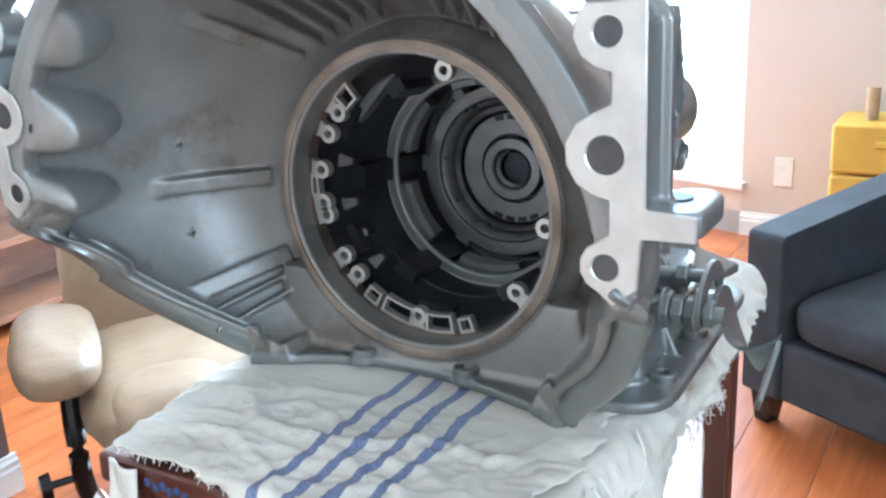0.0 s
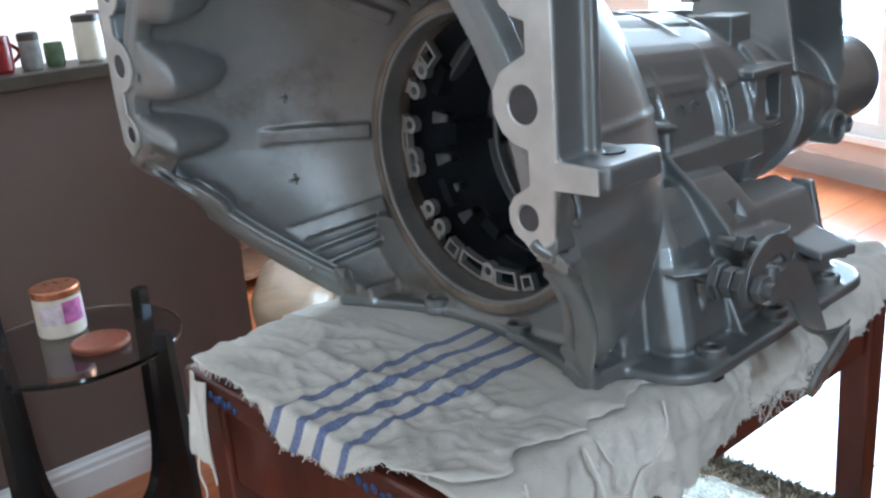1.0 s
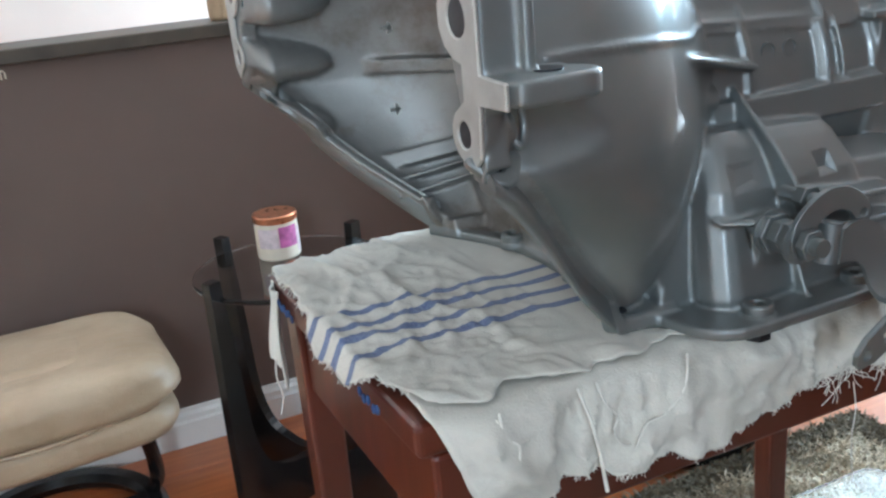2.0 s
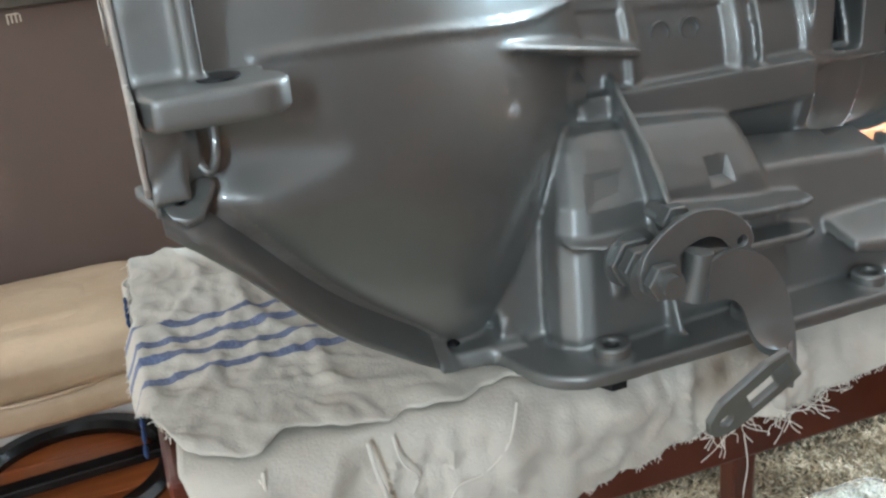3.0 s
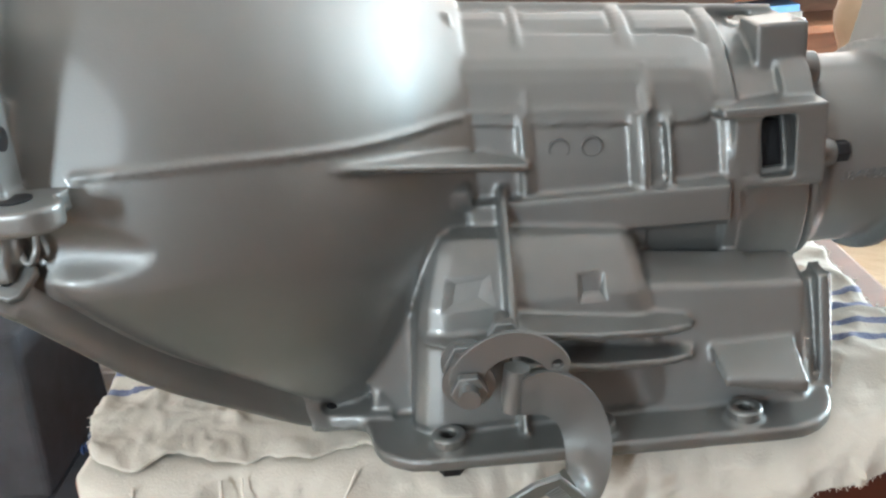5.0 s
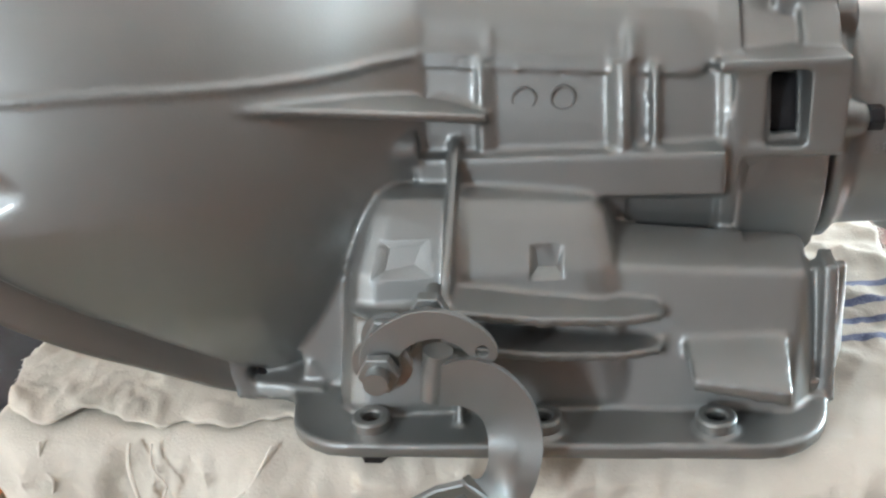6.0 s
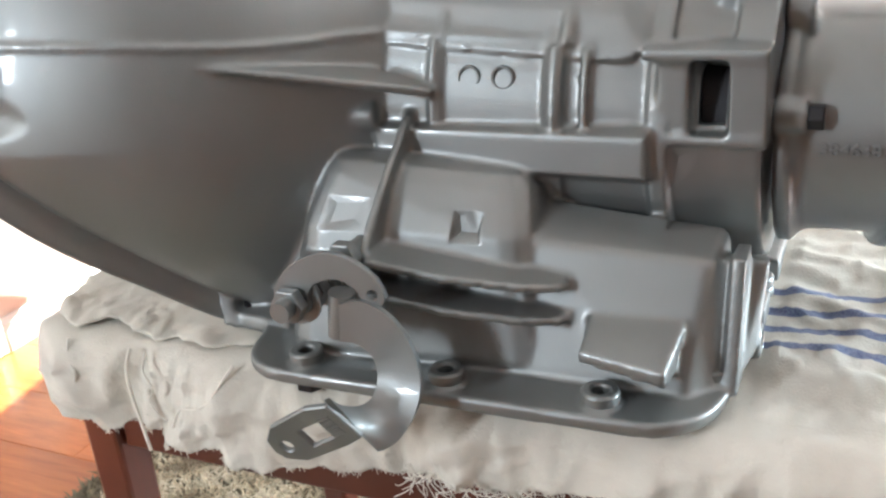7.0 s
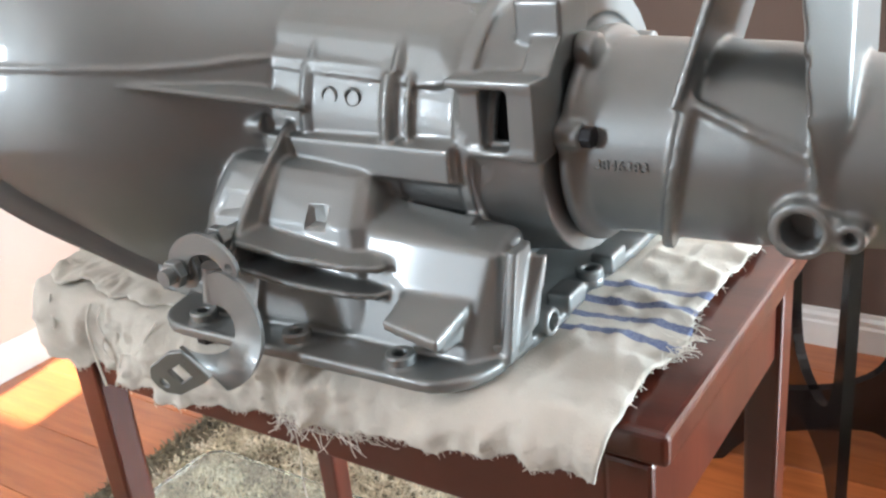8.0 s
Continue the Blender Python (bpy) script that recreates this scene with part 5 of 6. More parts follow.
def upper_sheet(a, b):
    along = 0.132 - 0.27 * b
    u0 = lerp_table([(-0.14, 0.004), (-0.11, -0.004), (-0.06, -0.019), (0.0, -0.021), (0.03, -0.012), (0.06, -0.008), (0.14, -0.006)], along) + 0.0025 * noise.noise(Vector((along * 60, 1, 1)))
    u = u0 + (0.163 - u0) * a
    low = -0.137 + 0.012 * noise.noise(Vector((a * 5, 0, 4))) + 0.006 * noise.noise(Vector((a * 14, 2, 4)))
    if a < 0.12:
        low += 0.012 * (1 - a / 0.12)
    far = min(0.134, 0.116 + 0.14 * u)
    v = far + (low - far) * b
    lift = 0.0032 + 0.0025 * (0.5 + 0.5 * noise.noise(Vector((u * 35, v * 28, 9)))) + 0.0035 * max(0, noise.noise(Vector((u * 14 + v * 7, v * 46, 5)))) * min(1, max(0, (0.115 - u) / 0.05))
    z = TOP + 0.0022 + lift + 0.0046 * crease(u, v, 4.0) * min(1, max(0, (0.118 - u) / 0.04))
    thin = max(0.0, (b - 0.75) / 0.25)
    z -= (z - TOP - 0.0055) * 0.6 * thin * thin if z > TOP + 0.0055 else 0.0
    x, y = u, v
    if b > 0.93:
        z += 0.0022 * math.sin((b - 0.93) / 0.07 * 2.6) * max(0.0, 0.5 + 1.4 * noise.noise(Vector((a * 8, 7, 1))))
    front = max(0.0, -0.008 - u)
    if front > 0:
        z -= front * 1.3
        x += front * 0.4 + 0.003 * noise.noise(Vector((v * 50, 3, 3)))
    z = min(z, TOP + 0.0062) if u > 0.118 and abs(v) < 0.125 else z
    return (x, y, z), (u, v)


def corner_flap(a, b):
    y = 0.094 + 0.026 * a
    d = 0.004 + (0.075 - 0.02 * a + 0.006 * noise.noise(Vector((a * 7, 2, 2)))) * b
    x = -0.009 - 0.003 * math.sin(a * 5 + b * 3) - 0.003 * b
    return (x, y, TOP + 0.004 - d), (-0.02 - d, y)


cloth("lower_layer", lower_sheet, 150, 110, "hanging towel layer with frayed hem")
cloth("upper_layer", upper_sheet, 90, 110, "folded striped towel layer")
cloth("corner_flap", corner_flap, 16, 24, "towel corner hanging at the table's edge")

fray = random.Random(11)


def squiggle(start, drop, wander, steps=9):
    p = Vector(start)
    out = [p.copy()]
    drift = Vector((fray.gauss(0, wander), fray.gauss(0, wander * 0.5), 0))
    for k in range(steps):
        drift = drift * 0.7 + Vector((fray.gauss(0, wander), fray.gauss(0, wander * 0.4), fray.gauss(0, wander * 0.6)))
        p = p + drift + Vector((0, 0, -drop / steps))
        out.append(p.copy())
    return out


bm = bmesh.new()
for k in range(75):
    # tangled tufts hanging from the hem
    a = (0.518, 0.545, 0.61, 0.645, 0.675)[k % 5] + fray.gauss(0, 0.011)
    p = Vector(lower_sheet(a, 1.0)[0]) + Vector((0, -0.002, 0.002))
    tube(bm, [TG @ q for q in smooth_line(squiggle(p, fray.uniform(0.002, 0.010), 0.0026, 4), 4)], 0.0003, 4)
for k in range(420):
    # short fuzz along the whole hem
    p = Vector(lower_sheet(fray.uniform(0.01, 0.99), 1.0)[0]) + Vector((0, -0.0012, 0.001))
    tube(bm, [TG @ q for q in squiggle(p, fray.uniform(0.001, 0.0032), 0.0004, 3)], 0.00022, 4)
for k in range(150):
    # knot of threads and fuzz on the short edge over the table's end
    knot = k < 80
    b = fray.gauss(0.43, 0.03) if knot else fray.uniform(0.02, 0.6)
    p = Vector(lower_sheet(1.0, b)[0]) + Vector((0.001, 0, 0.001))
    tube(bm, [TG @ q for q in smooth_line(squiggle(p, fray.uniform(-0.002, 0.003) if knot else fray.uniform(0.0, 0.002), 0.0017 if knot else 0.0007, 3), 4)], 0.0003, 4)
for k in range(160):
    p = Vector(upper_sheet(0.0, fray.uniform(0.02, 0.98))[0]) + Vector((-0.0008, 0, 0.0005))
    tube(bm, [TG @ q for q in squiggle(p, fray.uniform(0.0008, 0.003), 0.0004, 3)], 0.00022, 4)
tagged(part("fringe", bm, THREAD, towel, "frayed cream threads"), kind="stuff")
# long loose threads over the hanging side
for line, r in (((( 0.032, -0.150, 0.906), (0.032, -0.154, 0.895), (0.038, -0.157, 0.889), (0.036, -0.158, 0.88), (0.031, -0.158, 0.878), (0.037, -0.159, 0.872), (0.046, -0.159, 0.867)), 0.0008),
                (((0.030, -0.150, 0.903), (0.034, -0.157, 0.886), (0.028, -0.158, 0.873), (0.024, -0.158, 0.870)), 0.0005),
                (((0.077, -0.150, 0.906), (0.0775, -0.156, 0.897), (0.080, -0.159, 0.885), (0.083, -0.160, 0.868), (0.086, -0.160, 0.848)), 0.0011),
                (((0.088, -0.150, 0.906), (0.089, -0.156, 0.897), (0.095, -0.158, 0.888), (0.092, -0.159, 0.88), (0.097, -0.159, 0.872), (0.102, -0.159, 0.87)), 0.0006),
                (((0.146, -0.150, 0.906), (0.140, -0.157, 0.896), (0.134, -0.159, 0.888), (0.124, -0.159, 0.881), (0.113, -0.159, 0.879), (0.108, -0.159, 0.872), (0.105, -0.159, 0.866)), 0.0007),
                (((-0.014, 0.112, 0.845), (-0.015, 0.114, 0.83), (-0.013, 0.112, 0.815), (-0.016, 0.113, 0.8)), 0.0007),
                (((0.262, -0.157, 0.858), (0.264, -0.158, 0.84), (0.262, -0.158, 0.82), (0.265, -0.158, 0.79)), 0.0004)):
    bm = bmesh.new()
    tube(bm, [TG @ p for p in smooth_line(line, 6)], r, 6)
    part("loose_thread", bm, THREAD, towel)
for k, v in enumerate((0.083, 0.077, 0.071, 0.066, 0.06, 0.054, -0.072, -0.078, -0.085, -0.092, -0.098)):
    bm = bmesh.new()
    ball(bm, TG @ Vector((-0.0125, v, TOP - 0.004 - 0.002 * (k % 2))), (0.0012, 0.0022, 0.003), 8)
    part("woven_mark", bm, DARK_BLUE, towel)

# ---- soft furniture ----


def cushion(bm, c, h, power=0.45, lump=0.0, n=28, m=None):
    """A puffed superellipsoid with slight lumps."""
    def sp(v, e):
        return math.copysign(abs(v) ** e, v)
    rows = []
    for i in range(n + 1):
        th = -math.pi / 2 + math.pi * i / n
        row = []
        for j in range(2 * n):
            ph = math.pi * j / n
            p = Vector((sp(math.cos(th), power) * sp(math.cos(ph), power), sp(math.cos(th), power) * sp(math.sin(ph), power), sp(math.sin(th), 0.75)))
            k = 1 + lump * noise.noise(p * 2.3 + Vector(c) * 5) + 0.4 * lump * noise.noise(p * 6.0)
            row.append(Vector((c[0] + h[0] * p.x * k, c[1] + h[1] * p.y * k, c[2] + h[2] * p.z * k)))
        rows.append(row)
    vs = [[bm.verts.new(m @ p if m else p) for p in row] for row in rows]
    for i in range(n):
        for j in range(2 * n):
            bm.faces.new((vs[i][j], vs[i][(j + 1) % (2 * n)], vs[i + 1][(j + 1) % (2 * n)], vs[i + 1][j]))
    bmesh.ops.remove_doubles(bm, verts=[v for row in vs for v in row], dist=1e-5)


def soft(name, c, h, mat, parent, label="", power=0.45, lump=0.04, m=None):
    bm = bmesh.new()
    cushion(bm, c, h, power, lump, 24, m)
    return part(name, bm, mat, parent, label, True, 80)


recliner = thing("recliner", "cream leather recliner with puffy arms and black bentwood frame", "armchair", at=(1.07, 1.13, 0), turn=-36.87)
soft("seat", (0, -0.06, 0.345), (0.285, 0.27, 0.085), LEATHER, recliner, "", 0.5)
soft("thigh_roll", (-0.11, -0.24, 0.36), (0.13, 0.11, 0.075), LEATHER, recliner, "", 0.75)
soft("thigh_roll", (0.12, -0.24, 0.36), (0.13, 0.11, 0.075), LEATHER, recliner, "", 0.75)
soft("front_panel", (0, -0.27, 0.25), (0.22, 0.05, 0.1), LEATHER, recliner, "", 0.5)
soft("backrest", (0, 0.25, 0.56), (0.29, 0.085, 0.33), LEATHER, recliner, "", 0.5, 0.05, pose(0, 0.02, 0, -12))
soft("headrest", (0, 0.37, 0.80), (0.27, 0.075, 0.12), LEATHER, recliner, "", 0.55, 0.04)
for s in (-1, 1):
    soft("armrest", (s * 0.315, -0.06, 0.455), (0.085, 0.2, 0.056), LEATHER, recliner, "puffy leather armrest", 0.7, 0.05)
    bm = bmesh.new()
    tube(bm, smooth_line([(s * 0.30, -0.10, 0.42), (s * 0.305, -0.13, 0.3), (s * 0.3, -0.12, 0.16), (s * 0.26, -0.06, 0.07), (s * 0.12, 0.0, 0.05)], 6), 0.02, 10)
    part("side_frame", bm, BLACK_LACQUER, recliner, "black bent wooden side frame")
    bm = bmesh.new()
    cyl(bm, (s * 0.31, -0.125, 0.2), (s * 0.365, -0.135, 0.2), 0.008)
    cyl(bm, (s * 0.365, -0.135, 0.2), (s * 0.385, -0.138, 0.2), 0.028, 0.024)
    part("tension_knob", bm, BLACK_LACQUER, recliner, "black round knob")
bm = bmesh.new()
cyl(bm, (0, 0, 0.05), (0, 0, 0.27), 0.035)
part("column", bm, CHROME, recliner, "chrome column")
bm = bmesh.new()
lathe(bm, [(0.24, 0.0), (0.27, 0.012), (0.27, 0.028), (0.24, 0.04), (0.215, 0.028), (0.215, 0.012)], None, 48, True)
box(bm, (-0.225, -0.03, 0.015), (0.225, 0.03, 0.049))
part("base_ring", bm, BLACK_LACQUER, recliner, "black ring base")
bm = bmesh.new()
tube(bm, smooth_line([(-0.29, -0.12, 0.15), (-0.24, -0.16, 0.09), (-0.14, -0.17, 0.07), (-0.05, -0.1, 0.06)], 6), 0.017, 10)
part("chrome_arm", bm, CHROME, recliner, "curved chrome support")

ottoman = thing("footstool", "cream leather footstool on a black ring base", "footstool", at=(-0.23, 1.31, 0), turn=4)
soft("cushion", (0, -0.02, 0.385), (0.26, 0.2, 0.058), LEATHER, ottoman, "", 0.4, 0.05)
soft("cushion_base", (0, -0.02, 0.315), (0.25, 0.195, 0.045), LEATHER, ottoman, "", 0.35, 0.02)
soft("centre_panel", (0, -0.02, 0.415), (0.14, 0.12, 0.034), LEATHER, ottoman, "", 0.55, 0.06)
bm = bmesh.new()
tube(bm, [(0.255 * math.cos(a), -0.02 + 0.196 * math.sin(a), 0.345) for a in [2 * math.pi * k / 40 for k in range(41)]], 0.004, 6)
part("piping", bm, LEATHER, ottoman)
for s in (-1, 1):
    bm = bmesh.new()
    tube(bm, smooth_line([(s * 0.16, 0.0, 0.30), (s * 0.2, 0.03, 0.2), (s * 0.215, 0.06, 0.08), (s * 0.2, 0.08, 0.035)], 6), 0.016, 10)
    part("leg", bm, BLACK_LACQUER, ottoman, "black bent wooden leg")
bm = bmesh.new()
lathe(bm, [(0.185, 0.0), (0.222, 0.006), (0.228, 0.02), (0.215, 0.034), (0.188, 0.034), (0.178, 0.018)], pose(0, 0.07, 0), 56, True)
part("base_ring", bm, BLACK_LACQUER, ottoman, "black lacquered ring base")
bm = bmesh.new()
box(bm, (-0.19, 0.05, 0.008), (0.19, 0.09, 0.03))
bevelled(part("cross_bar", bm, BLACK_LACQUER, ottoman, "", False), 0.004)


def armchair(at, turn, label):
    """Its own -y is the front; the origin is under the middle of the front."""
    ch = thing("armchair", label, "armchair", "grey armchairs", at=at, turn=turn)
    w = 0.40
    bm = bmesh.new()
    box(bm, (-w + 0.105, 0.012, 0.085), (w - 0.105, 0.72, 0.235))
    bevelled(part("base", bm, GREY_CLOTH, ch, "", False), 0.012, 3)
    bm = bmesh.new()
    cushion(bm, (0, 0.33, 0.30), (w - 0.108, 0.325, 0.066), 0.22, 0.01, 24)
    part("seat_cushion", bm, GREY_CLOTH, ch, "", True, 80)
    bm = bmesh.new()
    cushion(bm, (0, 0.62, 0.50), (w - 0.11, 0.1, 0.2), 0.3, 0.01, 24)
    part("back_cushion", bm, GREY_CLOTH, ch, "", True, 80)
    for s in (-1, 1):
        bm = bmesh.new()
        hull(bm, [(s * a, y, z) for a in (w - 0.105, w) for y, z in ((0, 0.085), (0, 0.50), (0.80, 0.585), (0.80, 0.085))])
        bevelled(part("arm", bm, GREY_CLOTH, ch, "", False), 0.014, 3)
    bm = bmesh.new()
    hull(bm, [(x, y, z) for x in (-w, w) for y, z in ((0.7205, 0.085), (0.82, 0.085), (0.86, 0.76), (0.77, 0.76))])
    bevelled(part("backrest", bm, GREY_CLOTH, ch, "", False), 0.014, 3)
    for sx in (-1, 1):
        for y in (0.05, 0.74):
            bm = bmesh.new()
            hull(bm, [(sx * (w - 0.045) + a, y + b, z) for a, b, z in ((-0.03, -0.03, 0.084), (0.03, -0.03, 0.084), (-0.03, 0.03, 0.084), (0.03, 0.03, 0.084), (-0.02, -0.02, 0.0), (0.02, -0.02, 0.0), (-0.02, 0.02, 0.0), (0.02, 0.02, 0.0))])
            part("leg", bm, BLACK_LACQUER, ch, "", False)
    return ch


armchair((1.732, -0.162, 0), -118, "charcoal grey woven armchair with square arms and dark feet")
stool = thing("upholstered_stool", "dark grey upholstered stool beside the wall", "stool", at=(-0.88, 1.32, 0))
bm = bmesh.new()
hull(bm, [(x, y, z) for x, y, z in ((-0.2, -0.2, 0.03), (0.2, -0.2, 0.03), (-0.2, 0.2, 0.03), (0.2, 0.2, 0.03), (-0.17, -0.17, 0.40), (0.2, -0.17, 0.40), (-0.17, 0.17, 0.40), (0.2, 0.17, 0.40))])
bevelled(part("body", bm, GREY_CLOTH, stool, "", False), 0.015, 3)
bm = bmesh.new()
hull(bm, [(x, y, z) for x, y, z in ((-0.22, -0.22, 0), (0.235, -0.22, 0), (-0.22, 0.22, 0), (0.235, 0.22, 0), (-0.2, -0.2, 0.0295), (0.2, -0.2, 0.0295), (-0.2, 0.2, 0.0295), (0.2, 0.2, 0.0295))])
part("plinth", bm, GREY_CLOTH, stool, "", False)

# ---- round glass side table and what stands on it ----
GT = Vector((0.272, 1.17, 0))
round_table = thing("round_side_table", "round smoked glass side table on four black wooden legs", "side table", at=tuple(GT))
bm = bmesh.new()
lathe(bm, [(0.0, 0.535), (0.178, 0.535), (0.18, 0.538), (0.18, 0.542), (0.178, 0.545), (0.0, 0.545)], None, 64)
part("glass_top", bm, SMOKED, round_table, "round smoked glass top").visible_shadow = False
for k in range(4):
    bm = bmesh.new()
    prof = smooth_line([(0.0, 0.06, 0), (0.1, 0.05, 0), (0.16, 0.0, 0)], 5) + smooth_line([(0.19, 0.0, 0), (0.19, 0.3, 0), (0.187, 0.575, 0)], 5) + smooth_line([(0.1625, 0.575, 0), (0.15, 0.4, 0), (0.14, 0.26, 0), (0.11, 0.185, 0), (0.05, 0.155, 0), (0.0, 0.15, 0)], 5)
    plate(bm, [(p.x + 0.0101, p.y) for p in prof], [], Matrix.Translation((0, 0.0, 0)) @ pose(0, 0, 0, 90, 0, 0) @ Matrix.Translation((0, 0, -0.01)), 0.02)
    lg = part("leg", bm, BLACK_LACQUER, round_table, "", False)
    lg.matrix_local = pose(0, 0, 0, 0, 0, 28 + 90 * k)
candle = thing("jar_candle", "jar candle with copper lid and pink label", "candle", at=(0.275, 1.236, 0.5455))
candle.scale = (0.85, 0.85, 0.85)
bm = bmesh.new()
lathe(bm, [(0.0, 0.0), (0.046, 0.0), (0.049, 0.004), (0.049, 0.085), (0.0, 0.085)], None, 48)
part("jar", bm, WAX, candle, "cream wax filled jar")
bm = bmesh.new()
lathe(bm, [(0.0, 0.0855), (0.0495, 0.0855), (0.0505, 0.088), (0.0505, 0.1), (0.048, 0.103), (0.0, 0.103)], None, 48)
part("lid", bm, COPPER, candle, "shiny copper lid")
for a0, a1, z0, z1, mat in ((-100, -45, 0.03, 0.078, PINK_LABEL), (-45, -8, 0.012, 0.07, PALE_LABEL), (-160, -102, 0.03, 0.075, PALE_LABEL)):
    bm = bmesh.new()
    n = 10
    cols = [[bm.verts.new((0.0496 * math.cos(radians(a0 + (a1 - a0) * k / n)), 0.0496 * math.sin(radians(a0 + (a1 - a0) * k / n)), z)) for z in (z0, z1)] for k in range(n + 1)]
    for p, q in zip(cols, cols[1:]):
        bm.faces.new((p[0], q[0], q[1], p[1]))
    part("label", bm, mat, candle)
coaster = thing("coaster", "round orange-brown coaster on the glass", "coaster", at=(0.292, 1.112, 0.5455))
bm = bmesh.new()
lathe(bm, [(0.0, 0.0), (0.046, 0.0), (0.05, 0.004), (0.05, 0.009), (0.046, 0.011), (0.04, 0.007), (0.0, 0.007)], None, 40)
part("disc", bm, TERRACOTTA, coaster)

# ---- ledge ornaments ----
for x, r, h, mat, nm, lab in ((0.40, 0.032, 0.075, RED_GLAZE, "mug", "dark red glazed mug on the ledge"), (0.47, 0.022, 0.06, JAR_GREY, "jar", "small grey jar with a dark lid on the ledge"), (0.52, 0.02, 0.05, GREEN_DULL, "ornament", "small dull green ornament on the ledge"), (0.335, 0.03, 0.06, CARD, "pot", "tan pot standing on the ledge"), (-0.33, 0.035, 0.07, JAR_GREY, "jar", "grey jar standing on the ledge"), (-0.42, 0.03, 0.05, BOOK_BLUE, "bowl", "small blue bowl on the ledge"), (0.60, 0.03, 0.085, WAX, "jar", "pale cream jar on the ledge")):
    t = thing(nm, lab, nm, at=(x, BROWN_Y + 0.06, LEDGE + 0.0122))
    bm = bmesh.new()
    lathe(bm, [(0.0, 0.0), (r * 0.85, 0.0), (r, 0.006), (r * 1.02, h * 0.6), (r * 0.95, h), (r * 0.85, h), (r * 0.9, h * 0.6), (r * 0.8, 0.012), (0.0, 0.01)], None, 28)
    part("body", bm, mat, t)
    if nm == "jar":
        bm = bmesh.new()
        lathe(bm, [(0.0, h + 0.0005), (r, h + 0.0005), (r, h + 0.014), (r * 0.8, h + 0.017), (0.0, h + 0.017)], None, 28)
        part("lid", bm, LEDGE_WOOD, t)
    if nm == "mug":
        bm = bmesh.new()
        tube(bm, [(0.03 + 0.018 * math.sin(math.pi * k / 8), 0, 0.018 + 0.04 * k / 8) for k in range(9)], 0.004, 8)
        part("handle", bm, mat, t)

# pale lettering on the wall
lett = thing("wall_lettering", "small pale decorative lettering high on the brown wall", "sign", at=(-0.145, BROWN_Y - 0.002, 0.915))
for k, (dx, dz, w, h) in enumerate(((-0.012, 0, 0.003, 0.02), (-0.004, 0, 0.003, 0.016), (0.004, 0.002, 0.003, 0.02), (0.012, 0, 0.003, 0.014), (0.0, 0.009, 0.022, 0.003))):
    bm = bmesh.new()
    box(bm, (dx - w / 2, -0.0012, dz - h / 2), (dx + w / 2, 0.0012, dz + h / 2))
    part("stroke", bm, WAX, lett, "", False)

# ---- bookcase behind the half wall ----
case_b = thing("bookcase", "brown wooden bookcase with books on its shelves", "bookcase", at=(1.06, 2.5, 0))
for lo, hi, nm in (((0, 0, 0), (0.03, 0.3, 1.0), "side"), ((1.17, 0, 0), (1.2, 0.3, 1.0), "side"), ((0.03, 0.28, 0), (1.17, 0.3, 1.0), "back"), ((0.03, 0, 0.60), (1.17, 0.279, 0.625), "shelf"), ((0.03, 0, 0.30), (1.17, 0.279, 0.325), "shelf"), ((0.03, 0, 0.05), (1.17, 0.279, 0.075), "shelf"), ((0, -0.01, 1.0005), (1.2, 0.3, 1.03), "top"), ((0.03, 0.0, 0.72), (1.17, 0.279, 0.745), "shelf")):
    bm = bmesh.new()
    box(bm, lo, hi)
    bevelled(part(nm, bm, SHELF_WOOD, case_b, "", False), 0.002)
bk = random.Random(5)
x = 0.10
while x < 1.1:
    w, h = bk.uniform(0.02, 0.045), bk.uniform(0.14, 0.22)
    b = thing("book", "book standing upright on the bookcase shelf", "book", "books on the shelf", at=(1.06 + x, 2.53, 0.7455))
    bm = bmesh.new()
    box(bm, (0, 0, 0), (w - 0.001, 0.16, h))
    bevelled(part("cover", bm, bk.choice((BOOK_BLUE, BOOK_PALE, CARD, BOOK_BLUE)), b, "", False), 0.002)
    x += w
for k in range(3):
    b = thing("book", "pale book lying flat on the bookcase shelf", "book", "books on the shelf", at=(1.16, 2.53, 0.6255 + k * 0.0225))
    bm = bmesh.new()
    box(bm, (0, 0, 0), (0.2 - 0.01 * k, 0.15, 0.022))
    bevelled(part("cover", bm, (BOOK_PALE, JAR_GREY, BOOK_BLUE)[k], b, "", False), 0.002)

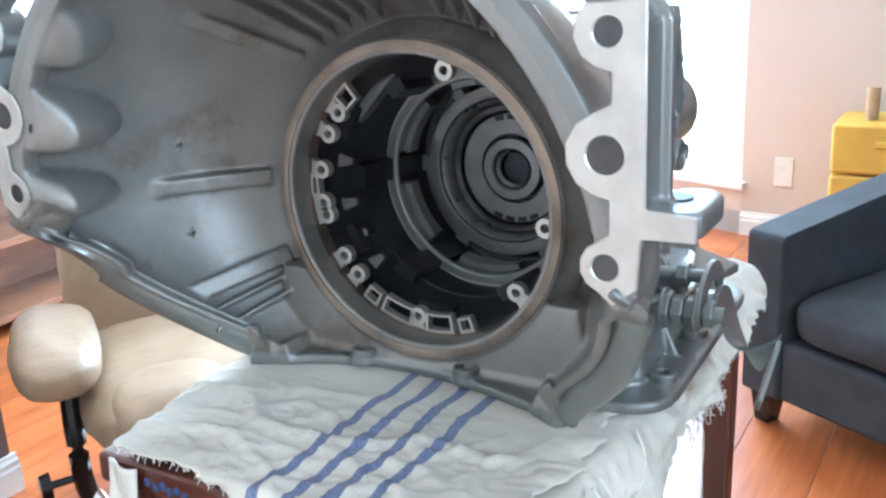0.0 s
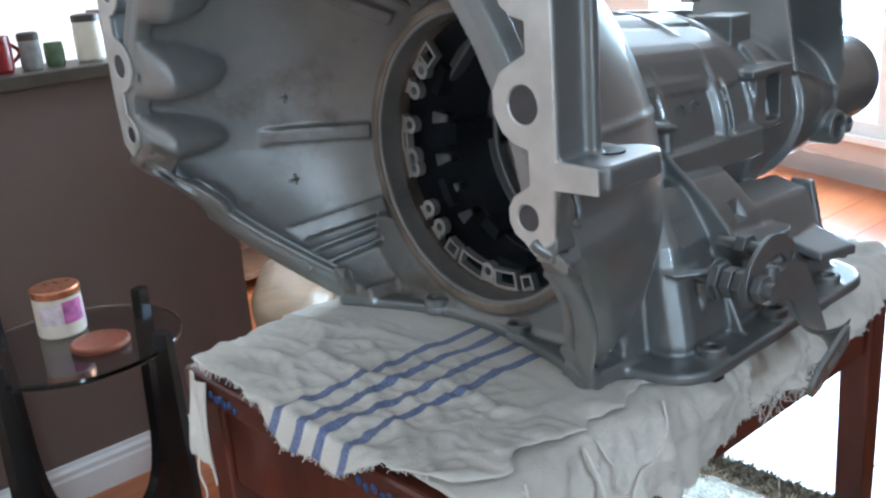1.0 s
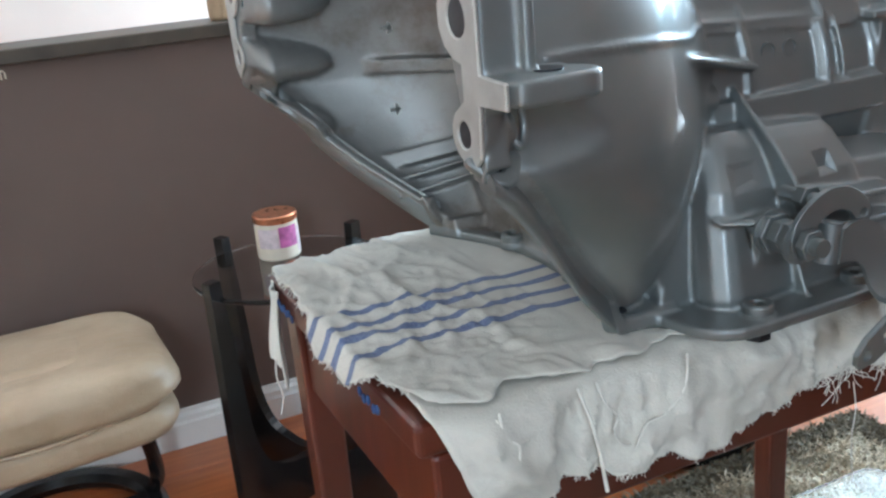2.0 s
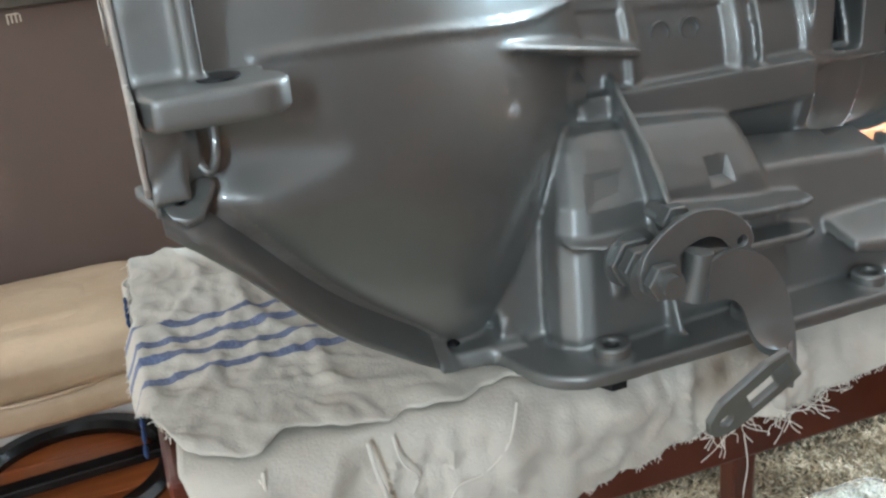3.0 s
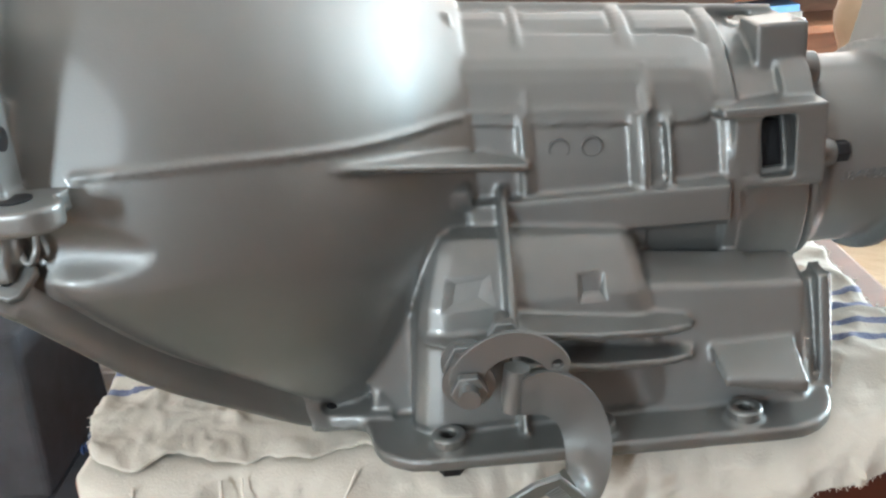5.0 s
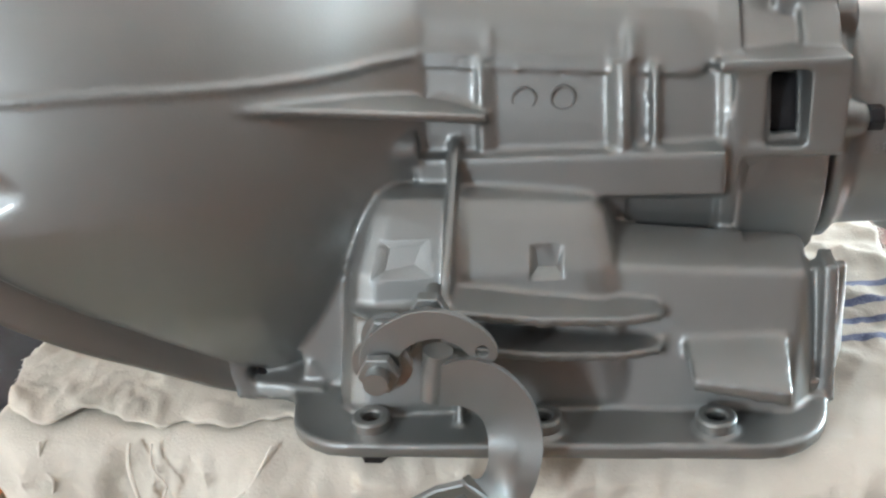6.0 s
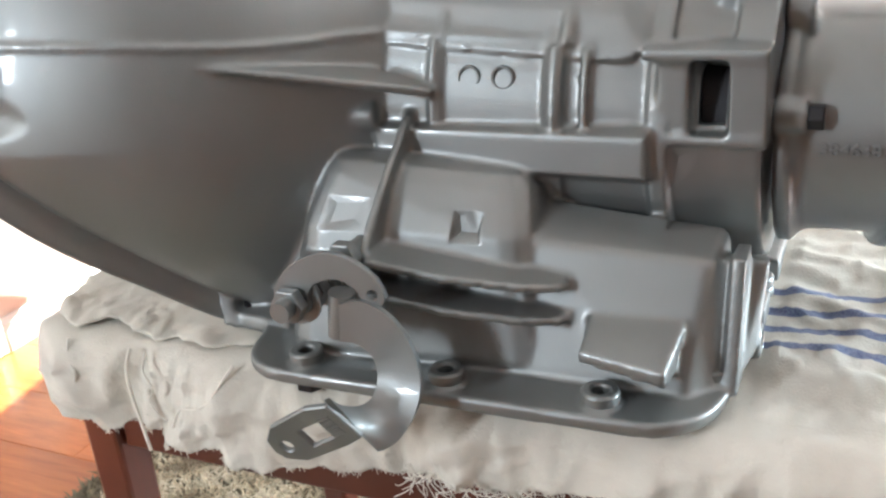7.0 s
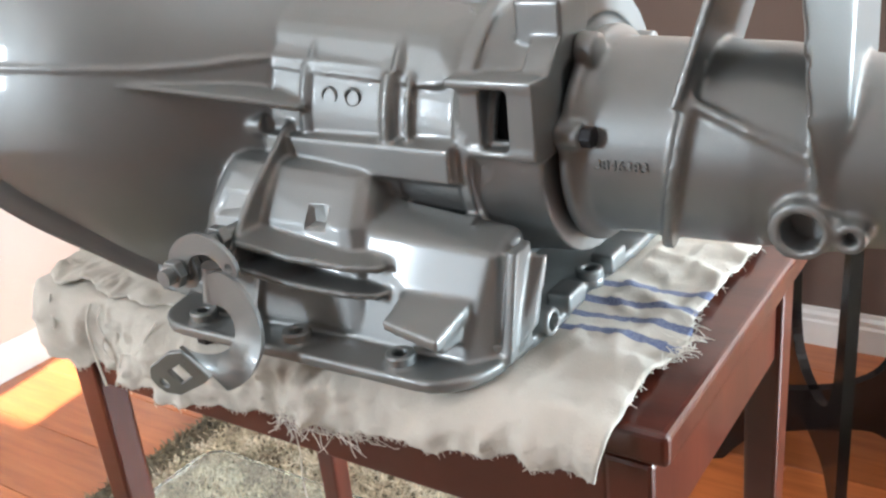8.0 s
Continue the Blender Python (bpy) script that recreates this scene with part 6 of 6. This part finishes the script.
# ---- yellow drawers, wall outlet ----
drawers = thing("drawer_tower", "yellow plastic drawer tower with rolled card on top", "storage drawers", at=(3.28, 0.0, 0))
for k in range(3):
    bm = bmesh.new()
    box(bm, (-0.14, -0.2, 0.002 + 0.18 * k), (0.14, 0.2, 0.175 + 0.18 * k))
    bevelled(part("drawer", bm, YELLOW, drawers, "", False), 0.012, 3)
    bm = bmesh.new()
    box(bm, (-0.152, -0.06, 0.1 + 0.18 * k), (-0.1405, 0.06, 0.12 + 0.18 * k))
    bevelled(part("handle", bm, YELLOW, drawers, "", False), 0.003)
roll = thing("card_roll", "tan card roll standing on the yellow drawers", "card roll", at=(3.25, 0.09, 0.536))
bm = bmesh.new()
lathe(bm, [(0.018, 0.0), (0.022, 0.0), (0.022, 0.11), (0.018, 0.11)], pose(0, 0, 0.0, 0, 4), 24, True)
part("tube", bm, CARD, roll)
outlet = thing("wall_outlet", "white wall outlet plate", "outlet", at=(3.5, 0.42, 0.27))
bm = bmesh.new()
box(bm, (-0.006, -0.035, -0.057), (-0.0005, 0.035, 0.057))
bevelled(part("plate", bm, WHITE_TRIM, outlet, "", False), 0.002)
for z in (-0.02, 0.02):
    bm = bmesh.new()
    box(bm, (-0.0085, -0.016, z - 0.013), (-0.0062, 0.016, z + 0.013))
    bevelled(part("socket", bm, WHITE_TRIM, outlet, "", False), 0.001)

# ---- floor planks, last ----
PLANK_W, PLANK_L = 0.19, 1.21
pb = bmesh.new()
box(pb, (0.0006, 0.0006, -0.012), (PLANK_L - 0.0006, PLANK_W - 0.0006, 0.0))
bmesh.ops.bevel(pb, geom=[e for e in pb.edges if all(v.co.z > -0.001 for v in e.verts)], offset=0.0012, segments=1, affect="EDGES")
plank_mesh = bpy.data.meshes.new("plank")
pb.to_mesh(plank_mesh)
pb.free()
plank_mesh.materials.append(LAMINATE)
stagger = random.Random(2)
y = SOUTH
while y < NORTH:
    x = WEST - stagger.uniform(0.0, PLANK_L)
    while x < EAST - 0.1:
        # boards are cut off at the walls
        x0, x1 = max(x, WEST), min(x + PLANK_L, 4.3 if y > 0.5 else 3.5)
        if x1 - x0 > 0.02:
            p = new("plank", plank_mesh)
            p.parent = floor
            p.location, p.scale = (x0, y, 0), ((x1 - x0) / PLANK_L, 1, 1)
        x += PLANK_L
    y += PLANK_W
